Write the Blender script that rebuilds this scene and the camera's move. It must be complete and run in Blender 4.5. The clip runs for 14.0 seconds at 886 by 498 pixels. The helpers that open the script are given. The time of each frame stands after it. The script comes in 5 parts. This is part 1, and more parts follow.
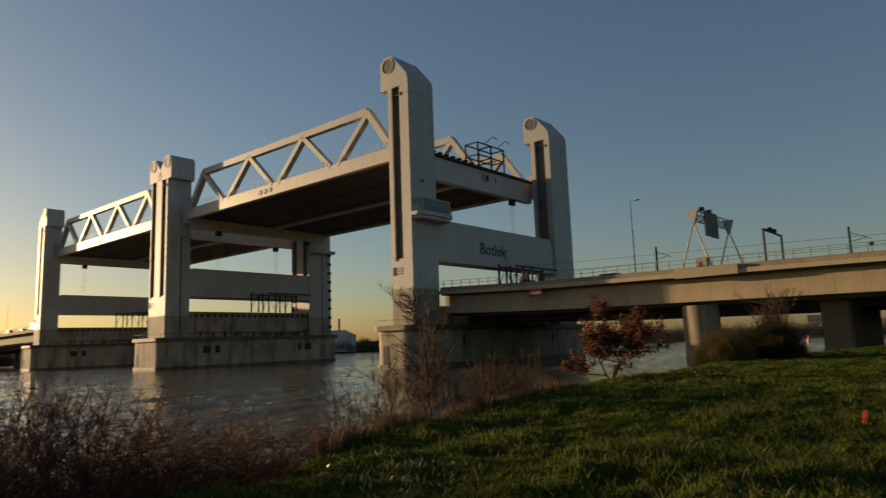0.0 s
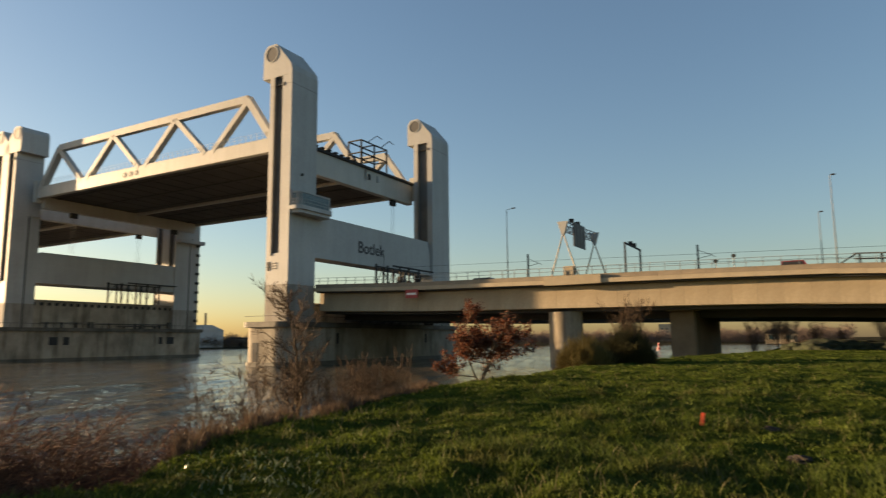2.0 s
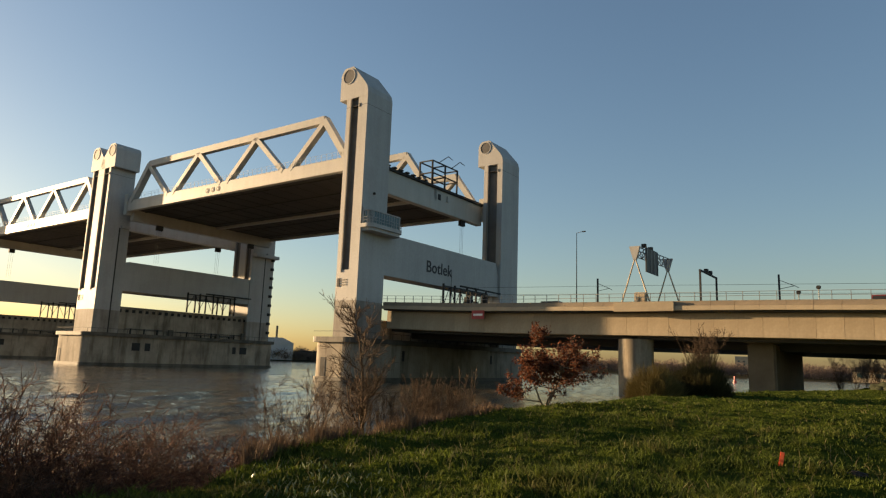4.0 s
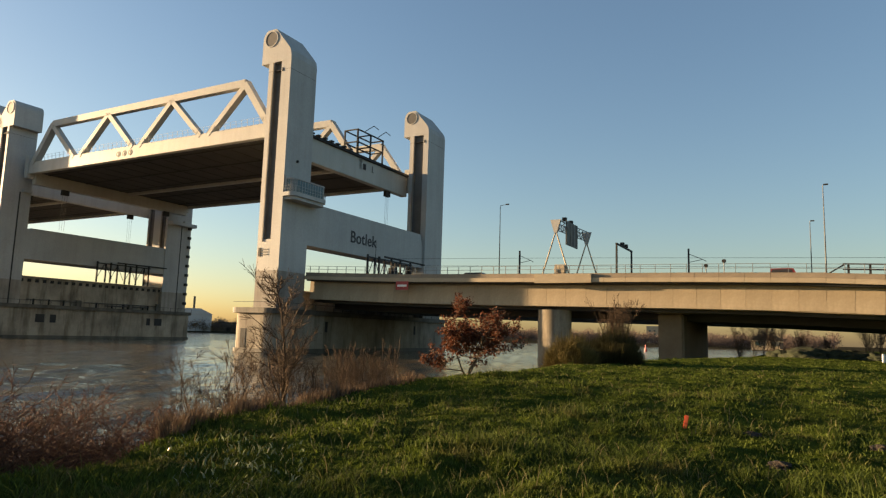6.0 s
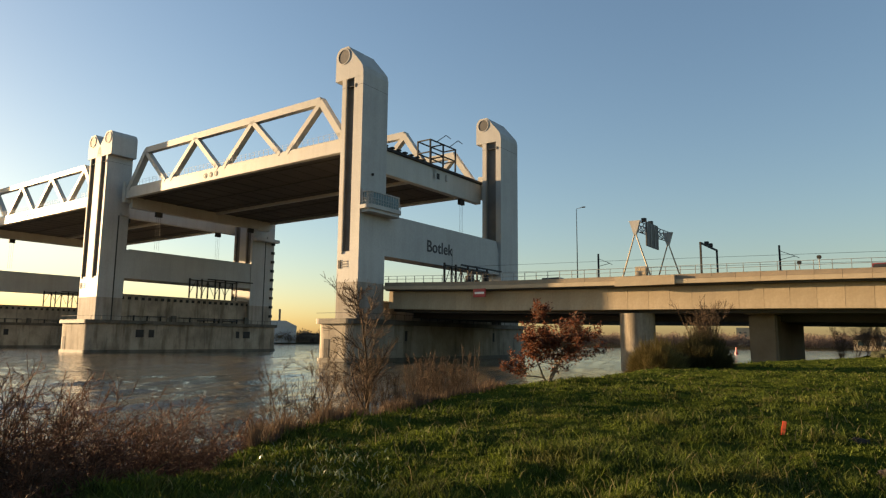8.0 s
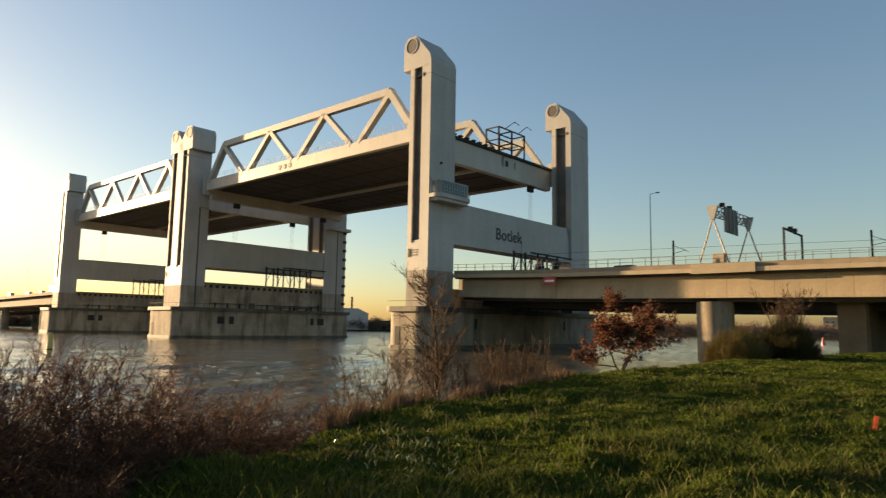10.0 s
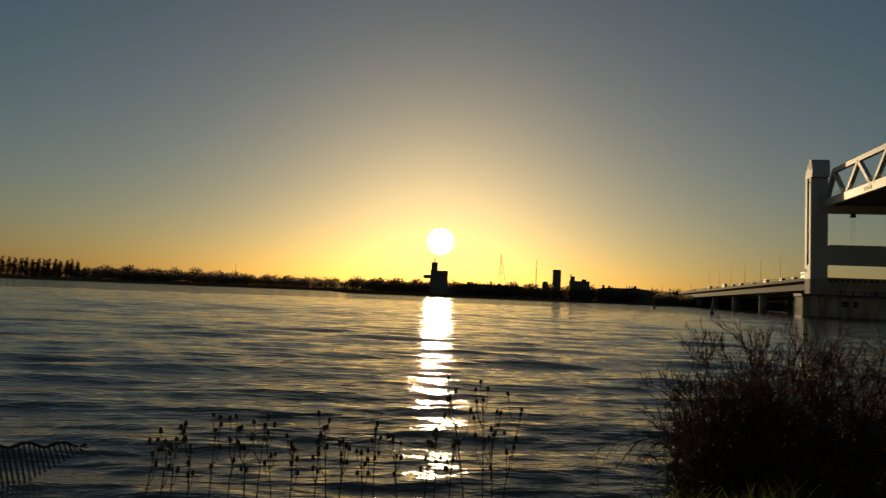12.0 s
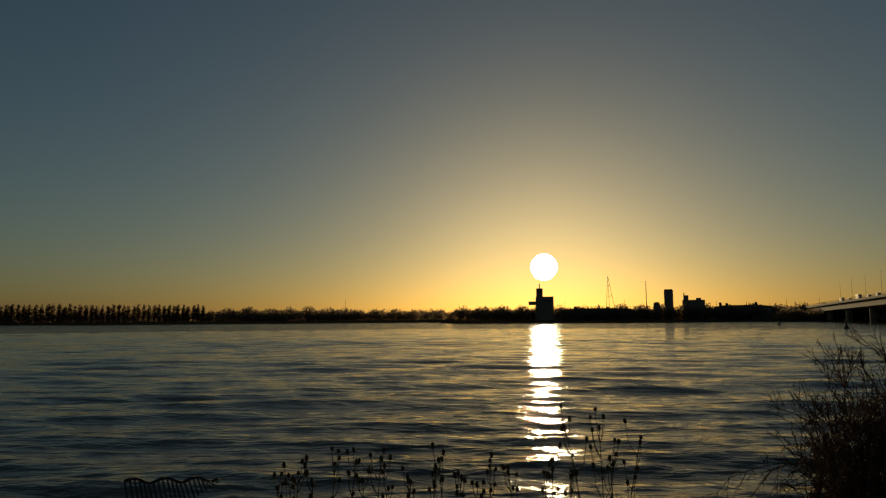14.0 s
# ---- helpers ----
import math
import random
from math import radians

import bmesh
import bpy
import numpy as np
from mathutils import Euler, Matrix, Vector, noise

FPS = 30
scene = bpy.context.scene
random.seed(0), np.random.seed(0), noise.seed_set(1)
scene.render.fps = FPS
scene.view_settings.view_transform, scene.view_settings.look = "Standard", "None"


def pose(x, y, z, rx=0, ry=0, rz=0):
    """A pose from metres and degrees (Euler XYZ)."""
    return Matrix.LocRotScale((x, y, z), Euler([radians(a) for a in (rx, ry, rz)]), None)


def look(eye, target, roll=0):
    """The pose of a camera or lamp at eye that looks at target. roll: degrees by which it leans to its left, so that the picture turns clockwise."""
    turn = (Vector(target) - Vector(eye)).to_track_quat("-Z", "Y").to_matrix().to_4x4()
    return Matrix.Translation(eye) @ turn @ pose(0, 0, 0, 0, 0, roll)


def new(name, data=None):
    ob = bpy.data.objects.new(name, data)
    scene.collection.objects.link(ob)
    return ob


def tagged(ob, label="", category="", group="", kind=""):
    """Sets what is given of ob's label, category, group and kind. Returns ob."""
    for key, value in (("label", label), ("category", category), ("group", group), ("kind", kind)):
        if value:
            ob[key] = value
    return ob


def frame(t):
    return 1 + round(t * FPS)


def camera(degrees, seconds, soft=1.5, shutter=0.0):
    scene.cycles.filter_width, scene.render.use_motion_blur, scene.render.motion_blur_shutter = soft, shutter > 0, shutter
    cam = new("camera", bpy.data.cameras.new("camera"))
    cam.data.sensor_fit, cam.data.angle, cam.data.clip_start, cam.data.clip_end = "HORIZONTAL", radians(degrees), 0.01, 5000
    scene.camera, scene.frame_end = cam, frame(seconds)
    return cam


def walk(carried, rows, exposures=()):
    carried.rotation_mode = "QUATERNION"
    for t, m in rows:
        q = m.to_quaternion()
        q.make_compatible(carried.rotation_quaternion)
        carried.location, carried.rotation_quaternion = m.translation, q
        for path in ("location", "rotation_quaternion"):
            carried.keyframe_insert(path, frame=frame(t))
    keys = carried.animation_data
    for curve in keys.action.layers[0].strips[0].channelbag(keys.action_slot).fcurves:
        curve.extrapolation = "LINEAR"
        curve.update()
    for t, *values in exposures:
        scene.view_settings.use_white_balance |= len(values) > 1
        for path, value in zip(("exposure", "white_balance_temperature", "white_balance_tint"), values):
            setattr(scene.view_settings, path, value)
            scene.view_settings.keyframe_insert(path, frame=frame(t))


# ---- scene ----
cam = camera(67.70, 14.0, soft=1.25, shutter=0.2)
EYE = (0.0, 0.0, 5.0)
# seconds, yaw, pitch, roll of a camera that turns on the spot
ROWS = [
    (0.0, 1.34, 8.19, 2.05),
    (0.5, -5.47, 9.38, 2.15),
    (1.0, -3.36, 10.21, 0.67),
    (1.3, -5.21, 10.08, 0.88),
    (1.5, -10.04, 9.82, 0.97),
    (1.6, -12.54, 8.83, 0.86),
    (1.8, -13.20, 7.88, 0.90),
    (2.0, -9.50, 7.92, 0.57),
    (2.2, -5.65, 7.93, -0.41),
    (4.3, -3.93, 9.73, -2.00),
    (4.5, -7.37, 9.27, -2.05),
    (5.0, -11.67, 9.17, -2.36),
    (5.5, -11.54, 8.26, -2.70),
    (6.0, -10.49, 7.35, -1.75),
    (6.5, -7.36, 7.15, -1.15),
    (7.0, -5.27, 7.41, -0.72),
    (7.5, -4.19, 7.85, -0.57),
    (9.8, -0.10, 7.16, -0.81),
    (10.0, 2.30, 6.73, -0.91),
    (10.3, 6.49, 5.90, -1.30),
    (10.5, 8.01, 5.52, -1.51),
    (10.8, 14.51, 5.27, -1.69),
    (11.0, 23.56, 6.23, -2.27),
    (11.5, 46.47, 4.76, -4.54),
    (12.0, 61.51, 3.65, -2.42),
    (12.5, 64.36, 3.18, -1.03),
    (12.8, 68.42, 3.38, -0.82),
    (13.0, 71.31, 3.85, -0.77),
    (13.5, 71.73, 4.83, -0.62),
    (14.0, 70.63, 5.96, 0.34),
]
EXPO = [(0.0, 1.38, 6200, 12), (0.5, 2.16, 6200, 12), (1.0, 2.3, 6180, 12), (2.0, 2.36, 6120, 12), (4.5, 2.2, 6150, 12), (5.0, 2.38, 6100, 12), (7.5, 2.53, 6220, 12),
        (10.0, 2.45, 6350, 12), (10.5, 2.45, 6600, 12), (11.0, 2.15, 6850, 12), (11.5, 0.88, 6200, 8), (12.0, -0.12, 5950, 3), (12.5, -0.45, 5850, -2), (14.0, -0.6, 5850, -2)]
walk(cam, [(t, pose(*EYE, 90 + p, r, y)) for t, y, p, r in ROWS], EXPO)

# ---- light ----
SUN_AZ, SUN_EL = 61.9, 4.35
world = bpy.data.worlds.new("sky")
scene.world = world
world.use_nodes = True
wn = world.node_tree
sky = wn.nodes.new("ShaderNodeTexSky")
sky.sky_type, sky.sun_disc = "NISHITA", False
sky.sun_elevation, sky.sun_rotation = radians(SUN_EL), radians(-SUN_AZ)
sky.altitude, sky.air_density, sky.dust_density, sky.ozone_density = 0, 1.0, 0.95, 1.6
# thin evening haze over the whole sky
haze = wn.nodes.new("ShaderNodeMix")
haze.data_type, haze.blend_type = "RGBA", "ADD"
haze.inputs[0].default_value, haze.inputs[7].default_value = 1.0, (0.062, 0.084, 0.15, 1)
haze.clamp_result = False
wn.links.new(sky.outputs[0], haze.inputs[6])
wn.links.new(haze.outputs[2], wn.nodes["Background"].inputs[0])
wn.nodes["Background"].inputs[1].default_value = 0.05


def toward(az, el, r):
    a, e = radians(az), radians(el)
    return Vector((-math.sin(a) * math.cos(e) * r, math.cos(a) * math.cos(e) * r, math.sin(e) * r))


lamp = bpy.data.lights.new("sun", "SUN")
lamp.energy, lamp.angle, lamp.color = 3.35, radians(0.6), (1.0, 0.665, 0.335)
new("sun", lamp).matrix_world = look(toward(SUN_AZ, 6.3, 900), (0, 0, 0))


# ---- materials ----
def nodes_of(name):
    m = bpy.data.materials.new(name)
    m.use_nodes = True
    return m, m.node_tree, m.node_tree.nodes["Principled BSDF"]


def noise_node(nt, scale, detail=6, rough=0.6, vec=None, stretch=None):
    n = nt.nodes.new("ShaderNodeTexNoise")
    n.inputs["Scale"].default_value, n.inputs["Detail"].default_value, n.inputs["Roughness"].default_value = scale, detail, rough
    tc = nt.nodes.new("ShaderNodeTexCoord")
    if stretch:
        mp = nt.nodes.new("ShaderNodeMapping")
        mp.inputs["Scale"].default_value = stretch
        nt.links.new(tc.outputs["Object"], mp.inputs[0])
        nt.links.new(mp.outputs[0], n.inputs["Vector"])
    else:
        nt.links.new(tc.outputs["Object"], n.inputs["Vector"])
    return n


def ramp(nt, src, c0, c1, p0=0.35, p1=0.65):
    r = nt.nodes.new("ShaderNodeValToRGB")
    e = r.color_ramp.elements
    e[0].position, e[1].position = p0, p1
    e[0].color, e[1].color = (*c0, 1), (*c1, 1)
    nt.links.new(src, r.inputs[0])
    return r


def mix(nt, a, b, fac, mode="MULTIPLY"):
    x = nt.nodes.new("ShaderNodeMix")
    x.data_type, x.blend_type = "RGBA", mode
    if isinstance(fac, float):
        x.inputs[0].default_value = fac
    else:
        nt.links.new(fac, x.inputs[0])
    for k, v in ((6, a), (7, b)):
        if isinstance(v, tuple):
            x.inputs[k].default_value = (*v, 1)
        else:
            nt.links.new(v, x.inputs[k])
    return x.outputs[2]


def surface(name, c0, c1, scale=0.4, fine=6.0, rough=0.75, bump=0.2, depth=0.02, metal=0.0, streak=None, vary=0.0, spread=(0.36, 0.56), flow=(0.5, 0.5, 0.035)):
    """Two colours over a broad noise, a fine grain, optional rain streaks and piece-to-piece variation."""
    m, nt, b = nodes_of(name)
    big = noise_node(nt, scale)
    small = noise_node(nt, fine, 8, 0.7)
    col = ramp(nt, big.outputs[0], c0, c1).outputs[0]
    grain = ramp(nt, small.outputs[0], (0.72, 0.72, 0.72), (1.0, 1.0, 1.0), 0.3, 0.7).outputs[0]
    col = mix(nt, col, grain, 0.6)
    if streak:
        st = noise_node(nt, 1.0, 5, 0.65, stretch=flow)
        dark = ramp(nt, st.outputs[0], streak, (1, 1, 1), *spread).outputs[0]
        col = mix(nt, col, dark, 0.7)
    if vary:
        oi = nt.nodes.new("ShaderNodeObjectInfo")
        v = ramp(nt, oi.outputs["Random"], (1 - vary,) * 3, (1, 1, 1), 0, 1).outputs[0]
        col = mix(nt, col, v, 1.0)
    nt.links.new(col, b.inputs["Base Color"])
    b.inputs["Roughness"].default_value, b.inputs["Metallic"].default_value = rough, metal
    if bump:
        bp = nt.nodes.new("ShaderNodeBump")
        bp.inputs["Strength"].default_value, bp.inputs["Distance"].default_value = bump, depth
        nt.links.new(small.outputs[0], bp.inputs["Height"])
        nt.links.new(bp.outputs[0], b.inputs["Normal"])
    return m


def island(name, c0, c1, rough=0.8, trans=0.0, dry=None):
    """Blades, leaves and twigs: each piece its own shade between two colours."""
    m, nt, b = nodes_of(name)
    g = nt.nodes.new("ShaderNodeNewGeometry")
    big = noise_node(nt, 0.5)
    a = ramp(nt, g.outputs["Random Per Island"], c0, c1, 0.0, 1.0).outputs[0]
    if dry:
        spot = noise_node(nt, 0.9, 5)
        amount = ramp(nt, spot.outputs[0], (0, 0, 0), (0.55, 0.55, 0.55), 0.52, 0.70).outputs[0]
        a = mix(nt, a, dry, amount, "MIX")
    patch = ramp(nt, big.outputs[0], (0.6, 0.62, 0.55), (1, 1, 1), 0.35, 0.65).outputs[0]
    nt.links.new(mix(nt, a, patch, 0.8), b.inputs["Base Color"])
    b.inputs["Roughness"].default_value, b.inputs["Specular IOR Level"].default_value = rough, 0.15
    if trans:
        t = nt.nodes.new("ShaderNodeBsdfTranslucent")
        nt.links.new(a, t.inputs[0])
        ms = nt.nodes.new("ShaderNodeMixShader")
        ms.inputs[0].default_value = trans
        nt.links.new(b.outputs[0], ms.inputs[1])
        nt.links.new(t.outputs[0], ms.inputs[2])
        nt.links.new(ms.outputs[0], nt.nodes["Material Output"].inputs[0])
    return m


M_CONC = surface("tower_paint", (0.365, 0.36, 0.34), (0.44, 0.435, 0.41), 0.08, 3.0, 0.6, 0.12, 0.01, streak=(0.86, 0.85, 0.83))
M_BASE = surface("pier_concrete", (0.21, 0.175, 0.128), (0.41, 0.355, 0.268), 0.15, 2.5, 0.85, 0.3, 0.03, streak=(0.30, 0.26, 0.19), spread=(0.36, 0.52), flow=(0.5, 0.5, 0.07))
# dark for the wet waterline, and for the ledge's painted shadow line
M_LEDGE = surface("wet_shade_concrete", (0.065, 0.057, 0.042), (0.15, 0.13, 0.098), 0.3, 3.0, 0.7, 0.3, 0.03, streak=(0.5, 0.48, 0.4))
M_FOOT = surface("weathered_tower_foot", (0.285, 0.255, 0.21), (0.385, 0.35, 0.30), 0.2, 3.0, 0.8, 0.2, 0.02, streak=(0.58, 0.53, 0.46), spread=(0.38, 0.58))
M_SLOT = surface("guide_recess_brown", (0.11, 0.10, 0.088), (0.16, 0.148, 0.13), 0.3, 4.0, 0.7, 0.1, 0.01)
M_EDGE = surface("brown_deck_edge", (0.24, 0.19, 0.13), (0.33, 0.27, 0.19), 0.3, 4.0, 0.75, 0.15, 0.01, vary=0.15)
M_DECKP = surface("girder_concrete", (0.37, 0.295, 0.19), (0.47, 0.38, 0.25), 0.2, 3.0, 0.8, 0.2, 0.02, streak=(0.82, 0.80, 0.76), vary=0.14)
M_PARA = surface("parapet_concrete", (0.38, 0.31, 0.205), (0.48, 0.395, 0.27), 0.2, 4.0, 0.8, 0.2, 0.02, vary=0.12)
M_STEEL = surface("painted_steel", (0.39, 0.38, 0.345), (0.46, 0.45, 0.405), 0.1, 4.0, 0.5, 0.06, 0.01, streak=(0.88, 0.86, 0.82))
# near-black puts the shade below the decks into the colour
M_SHADE_UNDER = surface("shaded_deck_underside", (0.032, 0.030, 0.027), (0.054, 0.05, 0.044), 0.1, 2.0, 0.7, 0.15, 0.02)
M_DARK = surface("dark_steel", (0.015, 0.015, 0.015), (0.03, 0.029, 0.028), 0.5, 6.0, 0.8, 0.1, 0.01)
# darker brown copy of the viaduct concrete; shade is put into it
M_SHADEC = surface("shade_brown_concrete", (0.13, 0.10, 0.065), (0.21, 0.165, 0.11), 0.2, 4.0, 0.85, 0.2, 0.02, vary=0.12)
M_GALV = surface("galvanised_steel", (0.20, 0.20, 0.195), (0.30, 0.30, 0.29), 0.8, 9.0, 0.45, 0.05, 0.005, metal=0.4)
M_DISC = surface("sheave_cover", (0.05, 0.048, 0.044), (0.078, 0.074, 0.068), 0.4, 5.0, 0.6, 0.1, 0.01)
M_ASPH = surface("asphalt", (0.045, 0.045, 0.045), (0.065, 0.063, 0.06), 0.2, 12.0, 0.9, 0.3, 0.01)
M_RED = surface("red_sign_paint", (0.30, 0.02, 0.02), (0.38, 0.03, 0.028), 1.0, 8.0, 0.45, 0.0)
M_WHITE = surface("white_paint", (0.74, 0.73, 0.70), (0.82, 0.81, 0.78), 1.0, 8.0, 0.5, 0.0)
M_INK = surface("dark_lettering", (0.02, 0.02, 0.024), (0.03, 0.03, 0.034), 1.0, 8.0, 0.6, 0.0)
M_VAN = surface("dark_red_car_paint", (0.20, 0.02, 0.025), (0.24, 0.03, 0.03), 1.0, 8.0, 0.3, 0.0)
M_CAR = surface("dark_car_paint", (0.03, 0.032, 0.035), (0.05, 0.05, 0.055), 1.0, 8.0, 0.3, 0.0)
M_YELLOW = surface("faded_yellow_paint", (0.45, 0.37, 0.12), (0.58, 0.49, 0.18), 1.5, 8.0, 0.6, 0.1)
M_ORANGE = surface("orange_plastic", (0.85, 0.14, 0.05), (0.9, 0.18, 0.07), 2.0, 12.0, 0.5, 0.0)
M_WOOD = surface("weathered_wood", (0.05, 0.04, 0.03), (0.095, 0.075, 0.055), 2.0, 14.0, 0.85, 0.4, 0.01)
M_BARK = surface("bark", (0.10, 0.075, 0.05), (0.20, 0.15, 0.10), 3.0, 18.0, 0.9, 0.4, 0.01)
M_BRICK = surface("shed_cladding", (0.44, 0.42, 0.39), (0.54, 0.52, 0.49), 0.05, 1.0, 0.7, 0.1, 0.02)
M_FAR = surface("works_wall", (0.15, 0.115, 0.08), (0.22, 0.175, 0.125), 0.05, 1.0, 0.8, 0.1, 0.02)
M_EARTH = surface("molehill_earth", (0.02, 0.014, 0.009), (0.04, 0.028, 0.018), 4.0, 25.0, 0.95, 0.6, 0.03)
M_HEAP = surface("overgrown_heap", (0.010, 0.016, 0.004), (0.030, 0.036, 0.012), 1.2, 9.0, 0.95, 0.8, 0.15)
M_TWIG = island("bramble_twig", (0.034, 0.017, 0.010), (0.150, 0.070, 0.040), 0.8)
M_TWIGD = island("hawthorn_twig", (0.045, 0.027, 0.018), (0.17, 0.10, 0.063), 0.8)
M_TREE = island("bare_tree_twig", (0.05, 0.033, 0.02), (0.13, 0.085, 0.053), 0.8)
M_DRY = island("dry_stem", (0.075, 0.05, 0.033), (0.18, 0.125, 0.08), 0.85, 0.2)
M_OAK = island("withered_oak_leaf", (0.065, 0.024, 0.013), (0.16, 0.058, 0.028), 0.7, 0.35)
M_GORSE = island("willow_stem", (0.12, 0.095, 0.03), (0.28, 0.22, 0.08), 0.8, 0.25)
M_GRASS = island("grass_blade", (0.019, 0.031, 0.004), (0.114, 0.150, 0.019), 0.75, 0.35, dry=(0.15, 0.125, 0.04))
M_TUFT = island("tuft_blade", (0.016, 0.028, 0.004), (0.094, 0.125, 0.017), 0.75, 0.35, dry=(0.13, 0.105, 0.035))
M_STRAW = island("straw_blade", (0.08, 0.075, 0.025), (0.18, 0.16, 0.07), 0.7, 0.3)
# colour and translucency raised to stand in for distant haze
M_HAZE_WOODS = island("far_wood", (0.17, 0.125, 0.08), (0.32, 0.24, 0.155), 0.9, 0.85)
M_TEASEL = island("teasel_stem", (0.05, 0.035, 0.02), (0.12, 0.08, 0.045), 0.85)
# mauve-brown that carries the far-shore haze in its colour
M_HAZE_TWIG = island("hazed_far_twig", (0.13, 0.095, 0.075), (0.24, 0.18, 0.15), 0.9, 0.4)
M_BROOM = island("dark_bush_stem", (0.040, 0.040, 0.014), (0.105, 0.090, 0.035), 0.8, 0.2)
M_WEED = island("pale_weed", (0.05, 0.09, 0.02), (0.24, 0.27, 0.16), 0.35, 0.3)


def glass_mat():
    m, nt, b = nodes_of("cabin_glass")
    b.inputs["Base Color"].default_value = (0.035, 0.075, 0.085, 1)
    b.inputs["Roughness"].default_value, b.inputs["Metallic"].default_value = 0.12, 0.0
    return m


M_GLASS = glass_mat()


def ground_mat():
    m, nt, b = nodes_of("meadow")
    big, mid, fine = noise_node(nt, 0.12), noise_node(nt, 1.1, 8), noise_node(nt, 14.0, 8, 0.75)
    green = ramp(nt, mid.outputs[0], (0.026, 0.040, 0.006), (0.065, 0.082, 0.013)).outputs[0]
    soil = ramp(nt, fine.outputs[0], (0.05, 0.038, 0.024), (0.13, 0.10, 0.06)).outputs[0]
    mask = ramp(nt, big.outputs[0], (0, 0, 0), (0.5, 0.5, 0.5), 0.66, 0.85).outputs[0]
    meadow = mix(nt, green, soil, mask, "MIX")
    # rough brown scrub land across the river
    tc = nt.nodes.new("ShaderNodeTexCoord")
    far = nt.nodes.new("ShaderNodeVectorMath")
    far.operation = "LENGTH"
    nt.links.new(tc.outputs["Object"], far.inputs[0])
    reach_ = nt.nodes.new("ShaderNodeMapRange")
    for k, q in enumerate((250.0, 330.0, 0.0, 1.0)):
        reach_.inputs[k + 1].default_value = q
    nt.links.new(far.outputs["Value"], reach_.inputs[0])
    scrub = ramp(nt, mid.outputs[0], (0.03, 0.027, 0.016), (0.06, 0.052, 0.032)).outputs[0]
    nt.links.new(mix(nt, meadow, scrub, reach_.outputs[0], "MIX"), b.inputs["Base Color"])
    b.inputs["Roughness"].default_value, b.inputs["Specular IOR Level"].default_value = 1.0, 0.0
    bp = nt.nodes.new("ShaderNodeBump")
    bp.inputs["Strength"].default_value, bp.inputs["Distance"].default_value = 0.9, 0.08
    nt.links.new(fine.outputs[0], bp.inputs["Height"])
    nt.links.new(bp.outputs[0], b.inputs["Normal"])
    return m


def water_mat():
    m, nt, b = nodes_of("river_water")
    b.inputs["Base Color"].default_value = (0.125, 0.098, 0.062, 1)
    b.inputs["Roughness"].default_value, b.inputs["IOR"].default_value = 0.05, 1.33
    tc = nt.nodes.new("ShaderNodeTexCoord")
    last = None
    # crests lie across the reach of the river that faces the wind
    for scale, stretch, dist, detail in ((0.13, 3.6, 0.34, 3), (0.6, 3.0, 0.20, 4), (2.4, 2.8, 0.10, 5), (8.0, 2.4, 0.024, 4)):
        mp = nt.nodes.new("ShaderNodeMapping")
        mp.vector_type = "TEXTURE"
        mp.inputs["Rotation"].default_value = (0, 0, radians(158))
        mp.inputs["Scale"].default_value = (1.0, stretch, 1.0)
        nt.links.new(tc.outputs["Object"], mp.inputs[0])
        n = nt.nodes.new("ShaderNodeTexNoise")
        n.inputs["Scale"].default_value, n.inputs["Detail"].default_value, n.inputs["Roughness"].default_value = scale, detail, 0.5
        nt.links.new(mp.outputs[0], n.inputs["Vector"])
        bp = nt.nodes.new("ShaderNodeBump")
        bp.inputs["Strength"].default_value, bp.inputs["Distance"].default_value = 1.0, dist
        nt.links.new(n.outputs[0], bp.inputs["Height"])
        if last:
            nt.links.new(last.outputs[0], bp.inputs["Normal"])
        last = bp
    nt.links.new(last.outputs[0], b.inputs["Normal"])
    return m


M_GROUND, M_WATER = ground_mat(), water_mat()


def sun_mat():
    m = bpy.data.materials.new("sun_glare")
    m.use_nodes = True
    nt = m.node_tree
    e = nt.nodes.new("ShaderNodeEmission")
    e.inputs[0].default_value, e.inputs[1].default_value = (1.0, 0.86, 0.55, 1), 40.0
    nt.links.new(e.outputs[0], nt.nodes["Material Output"].inputs[0])
    return m


# ---- builders ----
# bridge frame: u runs along the bridge over the river, v across it, away from the eye
U2, V2, ORG = Vector((-0.77555, 0.63128, 0)), Vector((0.63128, 0.77555, 0)), Vector((-11.40, 119.00, 0))
BR = Matrix(((-U2.x, V2.x, 0, ORG.x), (-U2.y, V2.y, 0, ORG.y), (0, 0, 1, 0), (0, 0, 0, 1)))


def thing(name, label, category, u, v, z, group="", kind=""):
    """An Empty in the bridge frame; its parts are built in u, v, z."""
    e = new(name)
    e.empty_display_size = 0.5
    e.matrix_world = BR @ Matrix.Translation((-u, v, z))
    e["at"] = (u, v, z)
    return tagged(e, label, category, group, kind)


def mesh_of(name, bm, material, smooth=False):
    bmesh.ops.recalc_face_normals(bm, faces=bm.faces)
    me = bpy.data.meshes.new(name)
    bm.to_mesh(me)
    bm.free()
    me.materials.append(material)
    if smooth:
        me.shade_smooth()
    return me


def part(name, bm, material, parent, label="", smooth=False):
    """One mesh under a thing or part; bm is in bridge coordinates u, v, z."""
    top = parent
    while top.parent:
        top = top.parent
    u, v, z = top["at"]
    for w in bm.verts:
        w.co = Vector((-(w.co.x - u), w.co.y - v, w.co.z - z))
    ob = new(name, mesh_of(name, bm, material, smooth))
    ob.parent = parent
    return tagged(ob, label)


